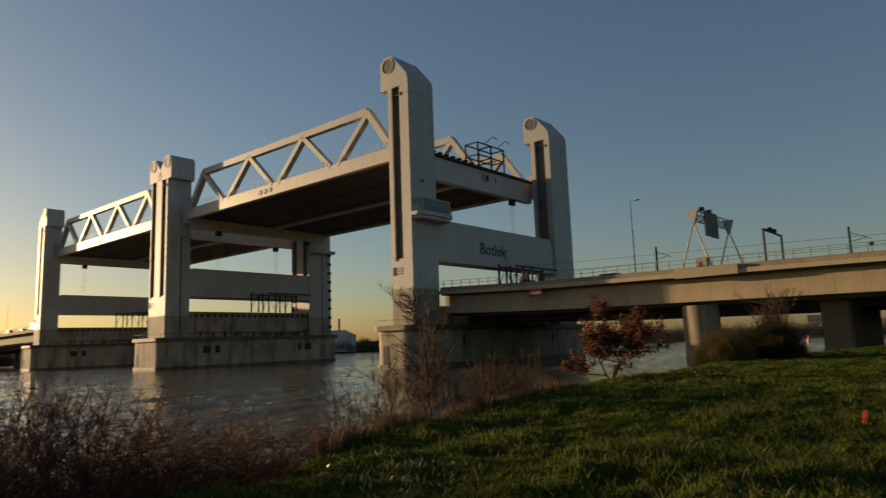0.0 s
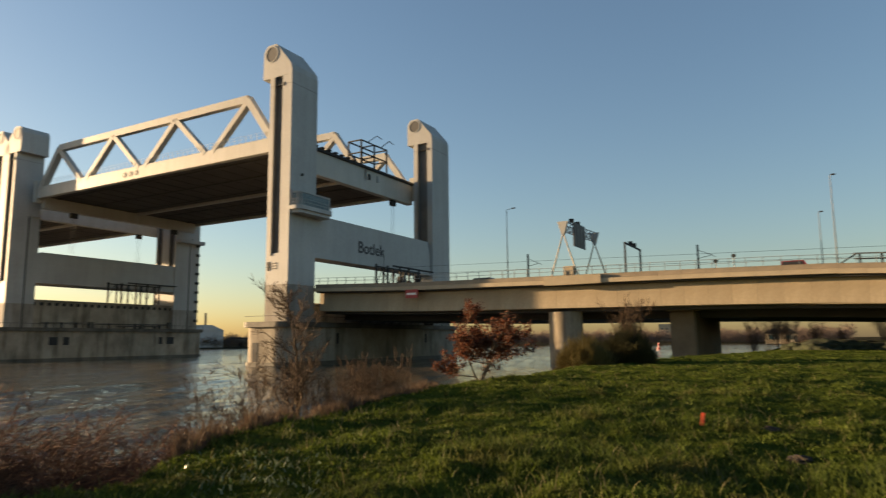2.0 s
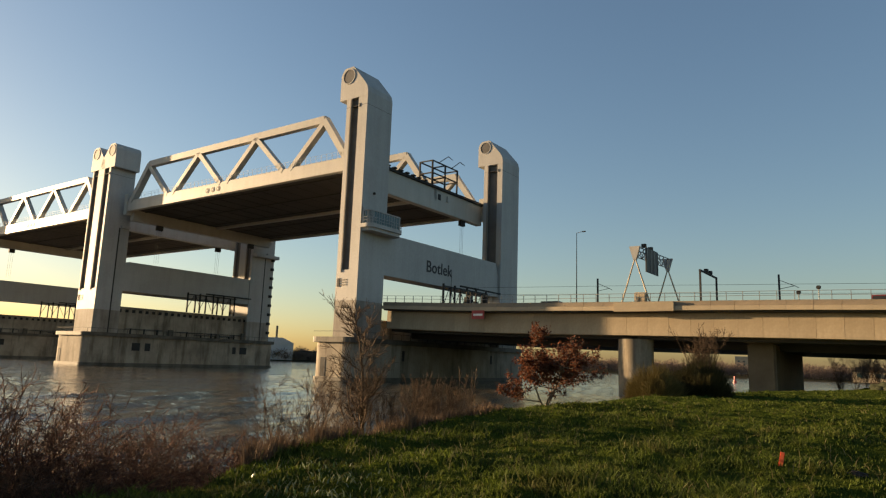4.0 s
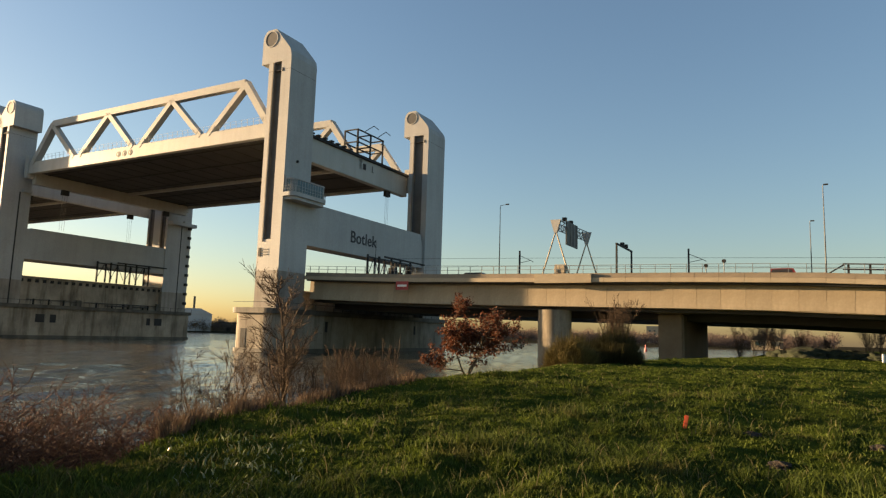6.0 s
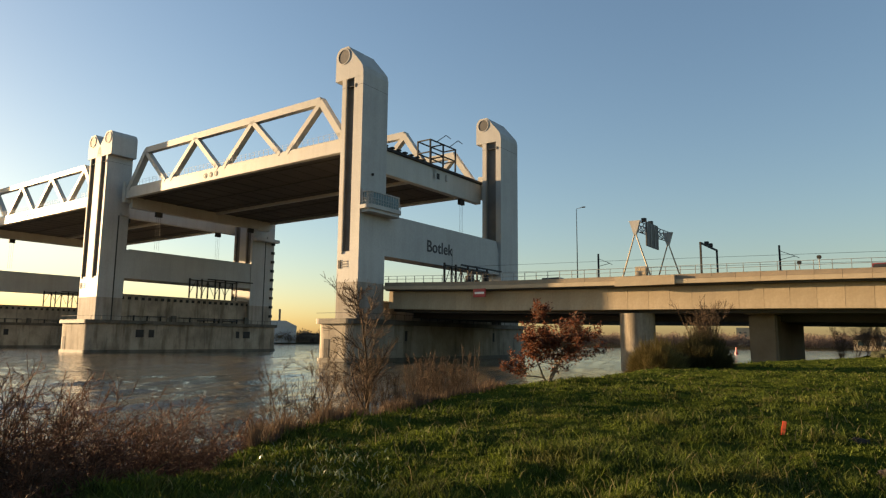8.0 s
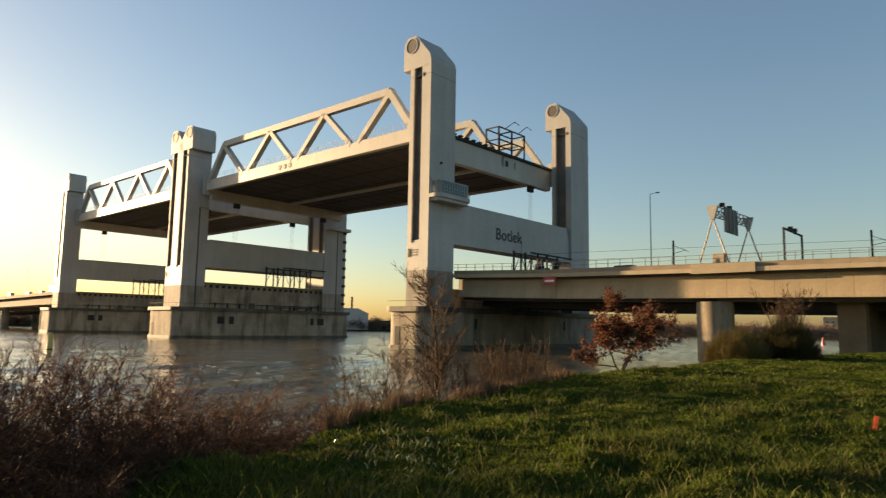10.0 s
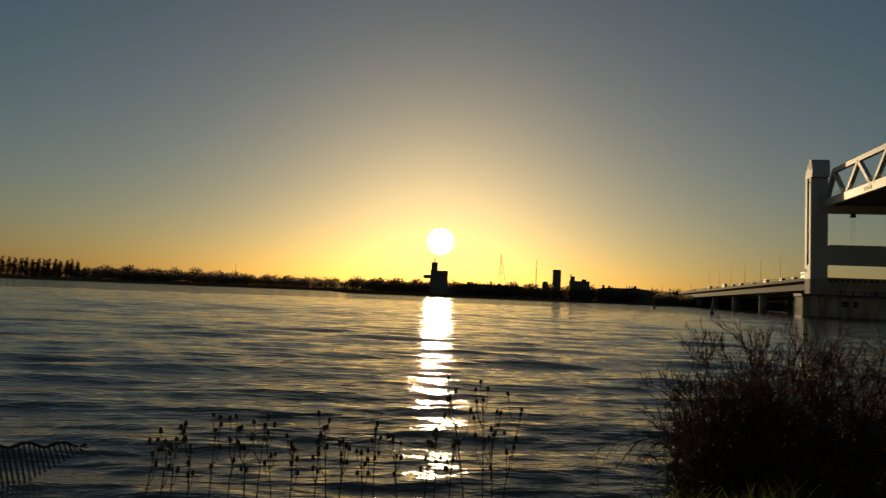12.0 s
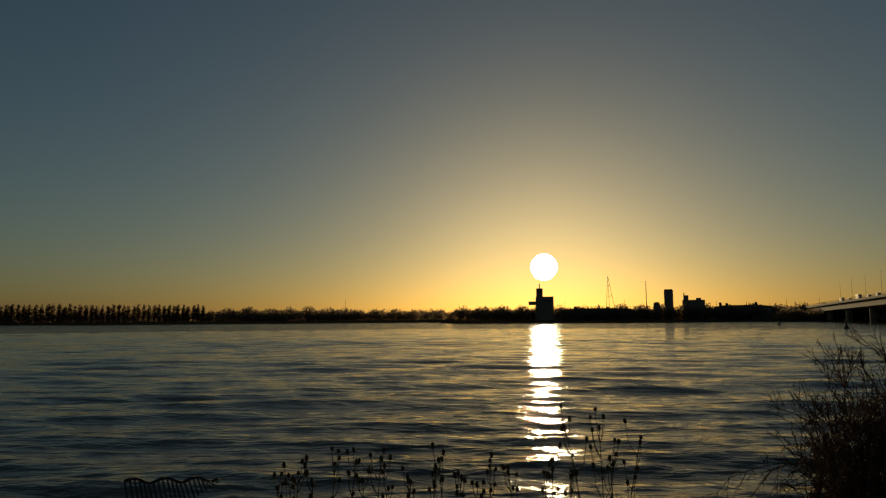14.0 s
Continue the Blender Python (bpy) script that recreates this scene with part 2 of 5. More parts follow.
def lone(name, bm, material, label, category, group="", kind="", smooth=False, at=(0, 0, 0)):
    """A top-level mesh, with bm in world coordinates and its origin at the given base point."""
    for w in bm.verts:
        w.co -= Vector(at)
    ob = new(name, mesh_of(name, bm, material, smooth))
    ob.location = at
    return tagged(ob, label, category, group, kind)


def box(u0, u1, v0, v1, z0, z1, bm=None, bevel=0.0):
    bm = bm or bmesh.new()
    got = bmesh.ops.create_cube(bm, size=1.0)["verts"]
    for w in got:
        w.co = Vector((u0 + (w.co.x + 0.5) * (u1 - u0), v0 + (w.co.y + 0.5) * (v1 - v0), z0 + (w.co.z + 0.5) * (z1 - z0)))
    if bevel:
        es = list({e for w in got for e in w.link_edges})
        bmesh.ops.bevel(bm, geom=es, offset=bevel, segments=2, affect="EDGES")
    return bm


def prism(poly, axis, a, b, bm=None):
    """A polygon swept from a to b along axis 0 (poly in v, z), 1 (poly in u, z) or 2 (poly in u, v)."""
    bm = bm or bmesh.new()

    def at(p, t):
        return {0: (t, p[0], p[1]), 1: (p[0], t, p[1]), 2: (p[0], p[1], t)}[axis]

    lo, hi = [bm.verts.new(at(p, a)) for p in poly], [bm.verts.new(at(p, b)) for p in poly]
    bm.faces.new(lo)
    bm.faces.new(hi[::-1])
    for i in range(len(poly)):
        j = (i + 1) % len(poly)
        bm.faces.new((lo[i], lo[j], hi[j], hi[i]))
    return bm


def beam(p, q, w, d, bm=None, n=4, up=(0, 0, 1)):
    """A straight member from p to q: a box w wide and d deep (n=4), or a round bar of diameter w."""
    bm = bm or bmesh.new()
    p, q = Vector(p), Vector(q)
    t = (q - p).normalized()
    s = t.cross(Vector(up))
    s = s.normalized() if s.length > 1e-4 else Vector((1, 0, 0)) if abs(t.x) < 0.9 else Vector((0, 1, 0))
    r = s.cross(t).normalized()
    if n == 4:
        ring = [s * (x * w / 2) + r * (y * d / 2) for x, y in ((-1, -1), (1, -1), (1, 1), (-1, 1))]
    else:
        ring = [(s * math.cos(2 * math.pi * k / n) + r * math.sin(2 * math.pi * k / n)) * (w / 2) for k in range(n)]
        d2 = d / w
    lo = [bm.verts.new(p + o) for o in ring]
    hi = [bm.verts.new(q + (o if n == 4 else o * d2)) for o in ring]
    bm.faces.new(lo[::-1])
    bm.faces.new(hi)
    for i in range(len(ring)):
        j = (i + 1) % len(ring)
        bm.faces.new((lo[i], lo[j], hi[j], hi[i]))
    return bm


def arc(cx, cz, r, a0, a1, n):
    return [(cx + r * math.cos(radians(a0 + (a1 - a0) * k / n)), cz + r * math.sin(radians(a0 + (a1 - a0) * k / n))) for k in range(n + 1)]


def mesh_from(name, verts, quads, material, label, category, kind="", at=(0, 0, 0), group="", parent=None, smooth=False):
    """A mesh from arrays of corners (n, 3) and faces (m, 3 or 4)."""
    me = bpy.data.meshes.new(name)
    verts, quads = np.asarray(verts, dtype=np.float32) - np.asarray(at, dtype=np.float32), np.asarray(quads, dtype=np.int32)
    k = quads.shape[1]
    me.vertices.add(len(verts))
    me.vertices.foreach_set("co", verts.ravel())
    me.loops.add(quads.size)
    me.loops.foreach_set("vertex_index", quads.ravel())
    me.polygons.add(len(quads))
    me.polygons.foreach_set("loop_start", np.arange(0, quads.size, k, dtype=np.int32))
    me.update(calc_edges=True)
    me.materials.append(material)
    if smooth:
        me.shade_smooth()
    ob = new(name, me)
    if parent:
        ob.parent = parent
    else:
        ob.location = at
    return tagged(ob, label, category, group, kind)


def sticks(segs, sides=3):
    """Tapered bars: rows of p0, p1, r0, r1 (n, 8) to corners and faces."""
    s = np.asarray(segs, dtype=np.float64)
    p, q, r0, r1 = s[:, :3], s[:, 3:6], s[:, 6], s[:, 7]
    t = q - p
    t /= np.linalg.norm(t, axis=1, keepdims=True) + 1e-9
    ref = np.where(np.abs(t[:, 2:3]) < 0.9, np.array([[0, 0, 1.0]]), np.array([[1.0, 0, 0]]))
    a = np.cross(t, ref)
    a /= np.linalg.norm(a, axis=1, keepdims=True)
    b = np.cross(t, a)
    out = []
    for c, r in ((p, r0), (q, r1)):
        for k in range(sides):
            th = 2 * math.pi * k / sides
            out.append(c + (a * math.cos(th) + b * math.sin(th)) * r[:, None])
    v = np.stack(out, 1).reshape(-1, 3)
    base = np.arange(len(s))[:, None] * (2 * sides)
    f = np.concatenate([base + np.array([[k, (k + 1) % sides, sides + (k + 1) % sides, sides + k]]) for k in range(sides)], 0)
    return v, f


def blades(base, height, lean, width, rng):
    """Bent grass blades: two quads each, on base points (n, 3)."""
    n = len(base)
    th = rng.uniform(0, 2 * math.pi, n)
    side = np.stack([np.cos(th), np.sin(th), np.zeros(n)], 1) * (width / 2)[:, None]
    ph = rng.uniform(0, 2 * math.pi, n)
    out = np.stack([np.cos(ph), np.sin(ph), np.zeros(n)], 1) * (lean * height)[:, None]
    up = np.array([[0, 0, 1.0]]) * height[:, None]
    mid, tip = base + out * 0.35 + up * 0.6, base + out + up * 0.95
    v = np.stack([base - side, base + side, mid + side * 0.8, mid - side * 0.8, tip + side * 0.15, tip - side * 0.15], 1).reshape(-1, 3)
    k = np.arange(n)[:, None] * 6
    return v, np.concatenate([k + np.array([[0, 1, 2, 3]]), k + np.array([[3, 2, 4, 5]])], 0)

# ---- ground and river ----
WATER = 1.0  # the river stands this high at the time
# by azimuth (left of straight ahead): crest of our bank, our waterline, far waterline
SHORE = [(-180, 6000, 7000, 8000), (-41, 5000, 6000, 7000), (-38, 150, 420, 460), (-35, 84, 190, 450), (-26.6, 53, 98, 440), (-22, 42, 76, 440),
         (-17.3, 33, 58, 440), (-10.7, 25, 44, 450), (-5, 19.5, 34, 460), (-1.3, 17, 29, 470), (4, 14, 24, 480), (9.8, 11, 20, 485),
         (15.3, 8.6, 17, 490), (28, 6.6, 14.5, 520), (40, 5.4, 13.2, 520), (47, 5.1, 12.9, 480), (55, 4.8, 12.6, 430), (69.5, 4.8, 12.6, 430), (71.5, 4.8, 12.6, 560), (98, 5.2, 13.4, 540),
         (120, 7, 17, 900), (135, 20, 50, 1200), (141, 300, 500, 1600), (145, 5000, 6000, 7000), (180, 6000, 7000, 8000)]
SH = np.array(SHORE, dtype=float)


def ground_z(x, y):
    """Height of the land and the river bed."""
    x, y = np.asarray(x, float), np.asarray(y, float)
    r, az = np.hypot(x, y), np.degrees(np.arctan2(-x, y))
    e, s, f = (np.interp(az, SH[:, 0], SH[:, k]) for k in (1, 2, 3))
    t = np.clip((r - e) / (s - e), 0, 1.35)
    near = 3.4 - 3.4 * (t ** 1.15)
    lump = 0.10 * np.sin(x * 0.31 + 1.3) * np.sin(y * 0.27) + 0.05 * np.sin(x * 0.9 + y * 0.7) + 0.03 * np.sin(x * 2.1 - y * 1.7)
    tuft = np.sin(x * 4.3 + 1.7 * np.sin(y * 2.3)) * np.sin(y * 3.7 + 1.7 * np.sin(x * 1.9))
    hum = np.clip(np.sin(x * 1.45 + 1.1 * np.sin(y * 0.83 + 0.4)) * np.sin(y * 1.27 + 1.3 * np.sin(x * 0.71)), -0.45, 1)
    lump = lump + (0.062 * np.clip(tuft, -0.5, 1) + 0.055 * hum) * np.clip(2.0 - r / 30, 0, 1) * np.clip(r / 3 - 0.3, 0, 1)
    near = near + lump * np.clip(1.2 - t, 0, 1)
    far = np.clip((r - f) / 14.0, -0.5, 1.0) * 2.2
    mid = (s + f) / 2
    return np.where(r < mid, near, far)


def polar_sheet(name, material, radii, degs, zf, label, kind_name):
    az = np.radians(degs)
    rr, aa = np.meshgrid(radii, az, indexing="ij")
    x, y = -np.sin(aa) * rr, np.cos(aa) * rr
    z = zf(x, y)
    n, m = rr.shape
    v = np.stack([x, y, z], -1).reshape(-1, 3)
    i, j = np.meshgrid(np.arange(n - 1), np.arange(m), indexing="ij")
    a, b = i * m + j, i * m + (j + 1) % m
    q = np.stack([a, b, b + m, a + m], -1).reshape(-1, 4)
    c = len(v)
    v = np.vstack([v, [[0, 0, float(zf(0.0, 0.0))]]])
    ob = mesh_from(name, v, q, material, label, kind_name, "structure", smooth=True)
    fan = np.array([[c, k, (k + 1) % m] for k in range(m)])
    bm = bmesh.new()
    bm.from_mesh(ob.data)
    bm.verts.ensure_lookup_table()
    for t in fan:
        bm.faces.new([bm.verts[int(k)] for k in t])
    bmesh.ops.recalc_face_normals(bm, faces=bm.faces)
    bm.to_mesh(ob.data)
    bm.free()
    ob.data.shade_smooth()
    if ob.data.polygons[0].normal.z < 0:
        ob.data.flip_normals()
    return ob


polar_sheet("ground", M_GROUND, np.concatenate([np.geomspace(0.6, 130, 230), np.geomspace(140, 4900, 70)]), np.arange(0, 360, 0.75), ground_z,
            "grassy river bank with rough tufts and bare earth", "ground")


def water_z(x, y):
    """Wind waves near our bank: long-crested trains that fade with distance."""
    g = np.random.default_rng(12)
    x, y = np.asarray(x, float), np.asarray(y, float)
    r = np.hypot(x, y)
    z = np.full_like(r, WATER)
    for k in range(30):
        lam = 0.65 * 1.09 ** k
        a = radians(158 + g.normal(-2, 19))
        amp = 0.0108 * lam ** 0.72 * np.clip(1.25 - r / (lam * 55), 0, 1)
        w = 2 * math.pi / lam
        bend = 0.5 * np.sin(x * 0.11 + k) + 0.5 * np.sin(y * 0.13 + 2 * k)
        p = (x * math.cos(a) + y * math.sin(a)) * w + g.uniform(0, 6.28) + bend
        gust = 0.65 + 0.45 * np.sin(x * 0.05 + k * 1.7) * np.sin(y * 0.06 + k)
        z = z + amp * gust * np.sin(p)
    return z


polar_sheet("water", M_WATER, np.concatenate([np.geomspace(6, 240, 450), np.geomspace(260, 4900, 40)]),
            np.concatenate([np.arange(-40, 115, 0.3), np.arange(115, 320, 2.0)]), water_z, "wide grey tidal river with a wind chop", "water")

sb = bmesh.new()
bmesh.ops.create_icosphere(sb, subdivisions=3, radius=92)
sunball = new("backdrop", mesh_of("backdrop", sb, sun_mat()))
sunball.location = toward(SUN_AZ, SUN_EL, 4600)
tagged(sunball, "low blinding evening sun above the river", "sun", kind="structure")


# ---- lift bridge ----
def tower_head(flip, uc, v0, v1, zw, r=2.05):
    """Profile in u, z of a sheave head: round over the wheel, a roof sloping to the far side."""
    p = arc(uc, zw, r, 0, 62, 8)
    p += [(uc - 1.0, zw + 1.85), (uc - 4.15, zw - 1.9), (uc - 4.7, zw - 2.7), (uc - 4.95, zw - 3.8), (uc - 4.95, zw - 4.6), (uc + r, zw - 4.6)]
    if flip:
        p = [(2 * uc - a, b) for a, b in p]
    return prism(p, 1, v0, v1)


def wheel_disc(parent, uc, v, zw, r=1.38):
    bm = bmesh.new()
    ring = arc(uc, zw, r + 0.16, 0, 352, 44)
    inner = arc(uc, zw, r, 0, 352, 44)
    a, b, c, d = ([bm.verts.new((p[0], y, p[1])) for p in q] for q, y in ((ring, v), (ring, v - 0.10), (inner, v - 0.10), (inner, v)))
    for i in range(len(a)):
        j = (i + 1) % len(a)
        for s, t in ((a, b), (b, c), (c, d)):
            bm.faces.new((s[i], s[j], t[j], t[i]))
    part("wheel_rim", bm, M_CONC, parent)
    part("wheel_cover", prism(inner, 1, v - 0.03, v + 0.2), M_DISC, parent, "round dark grey sheave cover")


def slotted(u0, u1, v0, v1, z0, zs, z1, slots, deep=0.7):
    """Plan polygon of a column with recesses in its river face, over a plain foot."""
    poly = [(u0, v0)]
    for a, b in slots:
        poly += [(a, v0), (a, v0 + deep), (b, v0 + deep), (b, v0)]
    poly += [(u1, v0), (u1, v1), (u0, v1)]
    return poly


def tower(pier, v0, depth, u0, u1, heads, slots, z_foot, z_slot, zw):
    """A lifting tower: column, foot, sheave heads, guide rails, hatch."""
    v1 = v0 + depth
    body = part("column", prism(slotted(u0, u1, v0, v1, z_slot, 0, 0, slots), 2, z_slot, zw - 4.6), M_CONC, pier, "tall pale concrete lifting tower")
    part("shaft", box(u0, u1, v0, v1, 15.0, z_slot - 0.004), M_CONC, body)
    part("foot", box(u0 - 0.02, u1 + 0.02, v0 - 0.02, v1 + 0.02, z_foot, 14.996, bevel=0.08), M_FOOT, body, "weathered lower shaft")
    for uc, flip in heads:
        part("sheave_head", tower_head(flip, uc, v0 - 0.03, v1 + 0.03, zw), M_CONC, body, "rounded concrete sheave housing with sloping roof")
        wheel_disc(body, uc, v0 - 0.03, zw)
    for a, b in slots:
        # back and one side of each recess get a thin dark brown sheet
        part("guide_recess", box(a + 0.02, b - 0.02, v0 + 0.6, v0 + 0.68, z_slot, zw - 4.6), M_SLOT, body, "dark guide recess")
        part("guide_rail", box(max(a, b) + 0.05, max(a, b) + 0.28, v0 - 0.14, v0 - 0.003, z_slot - 0.4, zw - 4.7), M_FOOT, body)
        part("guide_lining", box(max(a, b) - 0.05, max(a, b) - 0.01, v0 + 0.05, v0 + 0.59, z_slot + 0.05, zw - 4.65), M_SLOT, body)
    part("shadow_joint", box(u0 - 0.01, u1 + 0.01, v0 - 0.012, v1 + 0.012, zw - 6.3, zw - 6.24), M_DISC, body)
    part("hatch", box(slots[0][0] - 0.5, slots[0][0] - 0.22, v0 - 0.08, v0 + 0.02, zw - 6.6, zw - 5.9), M_DARK, body, "small black hatch")
    part("vent", box(u1 - 0.95, u1 - 0.4, v0 - 0.10, v0 + 0.02, z_slot - 3.0, z_slot - 1.5), M_DARK, body, "black hatch in the lower tower")
    for k in range(3):
        part("louvre", box(u1 - 2.6, u1 - 1.1, v0 - 0.08, v0 + 0.02, z_slot - 2.8 + 0.45 * k, z_slot - 2.6 + 0.45 * k), M_DISC, body)
    return body


def pier(name, label, u0, u1, towers, wall_top, base_v=(-2.6, 58.4), holes=((9.7, 2.2), (13.3, 1.5), (41.0, 1.2), (43.6, 2.5)), top=8.5):
    uc = (u0 + u1) / 2
    p = thing(name, label, "bridge pier", uc, 27, 0, "piers of the lift bridge")
    r = 1.6

    def outline(g):
        out = []
        for cu, cv, a in ((u1 + g - r, base_v[1] + g - r, 0), (u0 - g + r, base_v[1] + g - r, 90), (u0 - g + r, base_v[0] - g + r, 180), (u1 + g - r, base_v[0] - g + r, 270)):
            out += arc(cu, cv, r, a, a + 90, 5)
        return out

    part("base", prism(outline(0), 2, -5, top - 0.9), M_BASE, p, "water-stained concrete pier base")
    # the ledge's shadow line is coloured in along with its weathering
    part("ledge", prism(outline(0.55), 2, top - 0.896, top), M_LEDGE, p, "projecting weathered concrete ledge, shadow line in its colour")
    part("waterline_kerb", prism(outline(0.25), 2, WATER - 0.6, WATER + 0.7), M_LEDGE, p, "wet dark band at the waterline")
    for vb, wb_ in holes:
        part("opening", box(u0 - 0.05, u0 + 0.3, vb, vb + wb_, top - (4.3 if wb_ > 1 else 3.8), top - (2.3 if wb_ > 1 else 1.9)), M_DARK, p, "dark opening in the pier base")
        part("opening_frame", box(u0 - 0.12, u0 - 0.055, vb - 0.15, vb + wb_ + 0.15, top - 1.88, top - 1.65), M_BASE, p)
    if wall_top > 9:
        part("wall", box(u0 + 3.6, u1 - 1.6, 6.3, 48.7, top + 0.004, wall_top), M_BASE, p, "stained concrete wall between the towers")
        for k in range(22 if wall_top > 13 else 0):
            part("corbel", box(u0 + 3.25, u0 + 3.598, 7 + 1.9 * k, 7.7 + 1.9 * k, wall_top - 1.1, wall_top - 0.35), M_DARK, p)
        part("wall_coping", box(u0 + 3.1, u1 - 1.1, 6.3, 48.7, wall_top + 0.004, wall_top + 0.3), M_BASE, p)
    for k in range(24):
        v = base_v[0] + 0.3 + k * (base_v[1] - base_v[0] - 0.6) / 23
        part("rail_post", beam((u0 - 0.4, v, top), (u0 - 0.4, v, top + 1.0), 0.07, 0.07), M_DARK, p)
    part("rail", beam((u0 - 0.4, base_v[0] + 0.3, top + 1.0), (u0 - 0.4, base_v[1] - 0.3, top + 1.0), 0.07, 0.07), M_DARK, p)
    part("rail", beam((u0 - 0.4, base_v[0] + 0.3, top + 1.0), (u1 + 0.4, base_v[0] + 0.3, top + 1.0), 0.07, 0.07), M_DARK, p)
    part("door", box(u1 - 3.2, u1 - 2.0, base_v[0] - 0.05, base_v[0] + 0.2, WATER + 0.75, 5.0), M_DARK, p, "dark recess")
    if wall_top > 13:
        # service pipes and boxes along the ledge
        for v_lo, v_hi, z, w in ((24, 47, 1.25, 0.22), (30, 44, 0.7, 0.3), (9, 20, 1.3, 0.16)):
            part("pipe", beam((u0 + 3.3, v_lo, top + z), (u0 + 3.3, v_hi, top + z + 0.1), w, w, n=8), M_DISC, p, "grimy service pipe")
            for q in range(3):
                v = v_lo + (v_hi - v_lo) * (0.15 + 0.35 * q)
                part("pipe_bracket", box(u0 + 3.2, u0 + 3.597, v, v + 0.25, top + 0.01, top + z + 0.2), M_DARK, p)
        for v, w, h in ((21.5, 1.4, 1.7), (37.0, 1.0, 1.3), (46.0, 1.2, 2.0)):
            part("service_box", box(u0 + 2.6, u0 + 3.2, v, v + w, top + 0.004, top + h, bevel=0.04), M_LEDGE, p, "stained service box")
    for t in towers:
        tower(p, *t)
    return p


def crossbeam(p, u0, u1, v0, v1, z0, z1):
    c = 1.1
    poly = [(v0, z0), (v1, z0), (v1, z1 - 3.0), (v1 - c, z1), (v0 + c, z1), (v0, z1 - 0.5)]
    return part("crossbeam", prism(poly, 0, u0, u1), M_CONC, p, "pale concrete crossbeam between the towers")


P1 = pier("bridge_pier", "pale concrete bridge pier with two lifting towers and lettered crossbeam", -6.4, 2.2,
          [(0.0, 7.0, -4.95, 0.25, [(0.0, False)], [(-2.75, -1.05)], 8.504, 20.5, 57.5),
           (48.7, 8.2, -5.25, -0.05, [(-0.3, False)], [(-3.85, -1.35)], 8.504, 20.5, 57.5)], 11.8, (-2.6, 58.4), ((11.6, 0.7), (43.0, 0.7)))
CB1 = crossbeam(P1, -4.6, -0.6, 7.0, 48.72, 20.3, 28.2)
P2 = pier("bridge_pier", "double-width concrete bridge pier in mid river with twin-headed towers", 81.8, 96.2,
          [(0.0, 6.8, 84.2, 93.2, [(84.6, True), (92.4, False)], [(85.0, 86.9), (90.4, 92.3)], 9.204, 20.3, 56.6),
           (47.3, 8.8, 84.2, 93.2, [(84.6, True), (92.4, False)], [(85.0, 86.9), (90.4, 92.3)], 9.204, 20.3, 56.6)], 15.9, (-2.6, 56.5), top=9.2)
for v in (4.0, 52.4):
    part("movement_joint", box(84.14, 84.19, v, v + 0.3, 8.6, 36.5), M_DARK, P2, "dark vertical movement joint")
    part("landing_ledge", box(83.4, 84.19, v + 0.4, v + 2.7, 36.5, 37.1, bevel=0.05), M_CONC, P2)
crossbeam(P2, 84.4, 87.4, 6.8, 48.72, 20.3, 28.0)
crossbeam(P2, 90.2, 93.0, 6.8, 48.72, 20.3, 28.0)
P3 = pier("bridge_pier", "pale concrete bridge pier on the far side of the river", 171.0, 180.6,
          [(0.0, 5.8, 172.9, 178.3, [(173.4, True)], [(174.3, 175.8)], 9.604, 20.3, 56.2),
           (48.7, 5.8, 172.9, 178.3, [(173.4, True)], [(174.3, 175.8)], 9.604, 20.3, 56.2)], 15.4, top=9.6)
crossbeam(P3, 173.4, 177.4, 5.8, 48.72, 20.3, 27.4)

# name in raised letters on the crossbeam
fc = bpy.data.curves.new("lettering", "FONT")
fc.body, fc.size, fc.extrude, fc.offset, fc.space_character = "Botlek", 3.35, 0.03, 0.04, 1.04
tmp = bpy.data.objects.new("lettering", fc)
letters = new("lettering", bpy.data.meshes.new_from_object(tmp))
bpy.data.objects.remove(tmp)
letters.data.materials.append(M_INK)
letters.parent = CB1
tagged(letters, "dark grey letters on the crossbeam")
# the face looks along -u, which is local +x: letters run along v, upright
letters.matrix_local = Matrix.Translation((-(-4.64 - P1["at"][0]), 20.3 - 27, 22.7)) @ Euler((radians(90), 0, radians(90))).to_matrix().to_4x4()

# operator's cabin on the near tower
def bow(g):
    """Plan of the cabin with both outer corners rounded, drawn in by g."""
    return [(-4.95, g)] + [(-6.2 + (1.2 - g) * math.cos(radians(a)), 1.2 + (1.2 - g) * math.sin(radians(a))) for a in range(270, 179, -15)] \
        + [(-6.2 + (1.2 - g) * math.cos(radians(a)), 8.2 + (1.2 - g) * math.sin(radians(a))) for a in range(180, 89, -15)] + [(-4.95, 9.4 - g)]


cab = part("cabin_floor", prism(bow(0.0), 2, 28.0, 28.7), M_CONC, P1, "curved pale floor of the glazed cabin")
part("cabin_soffit", prism(bow(0.35), 2, 27.4, 27.996), M_CONC, cab)
part("cabin_roof", prism(bow(0.3), 2, 31.0, 31.2), M_CONC, cab, "thin pale roof edge")
wall_line = bow(0.42)
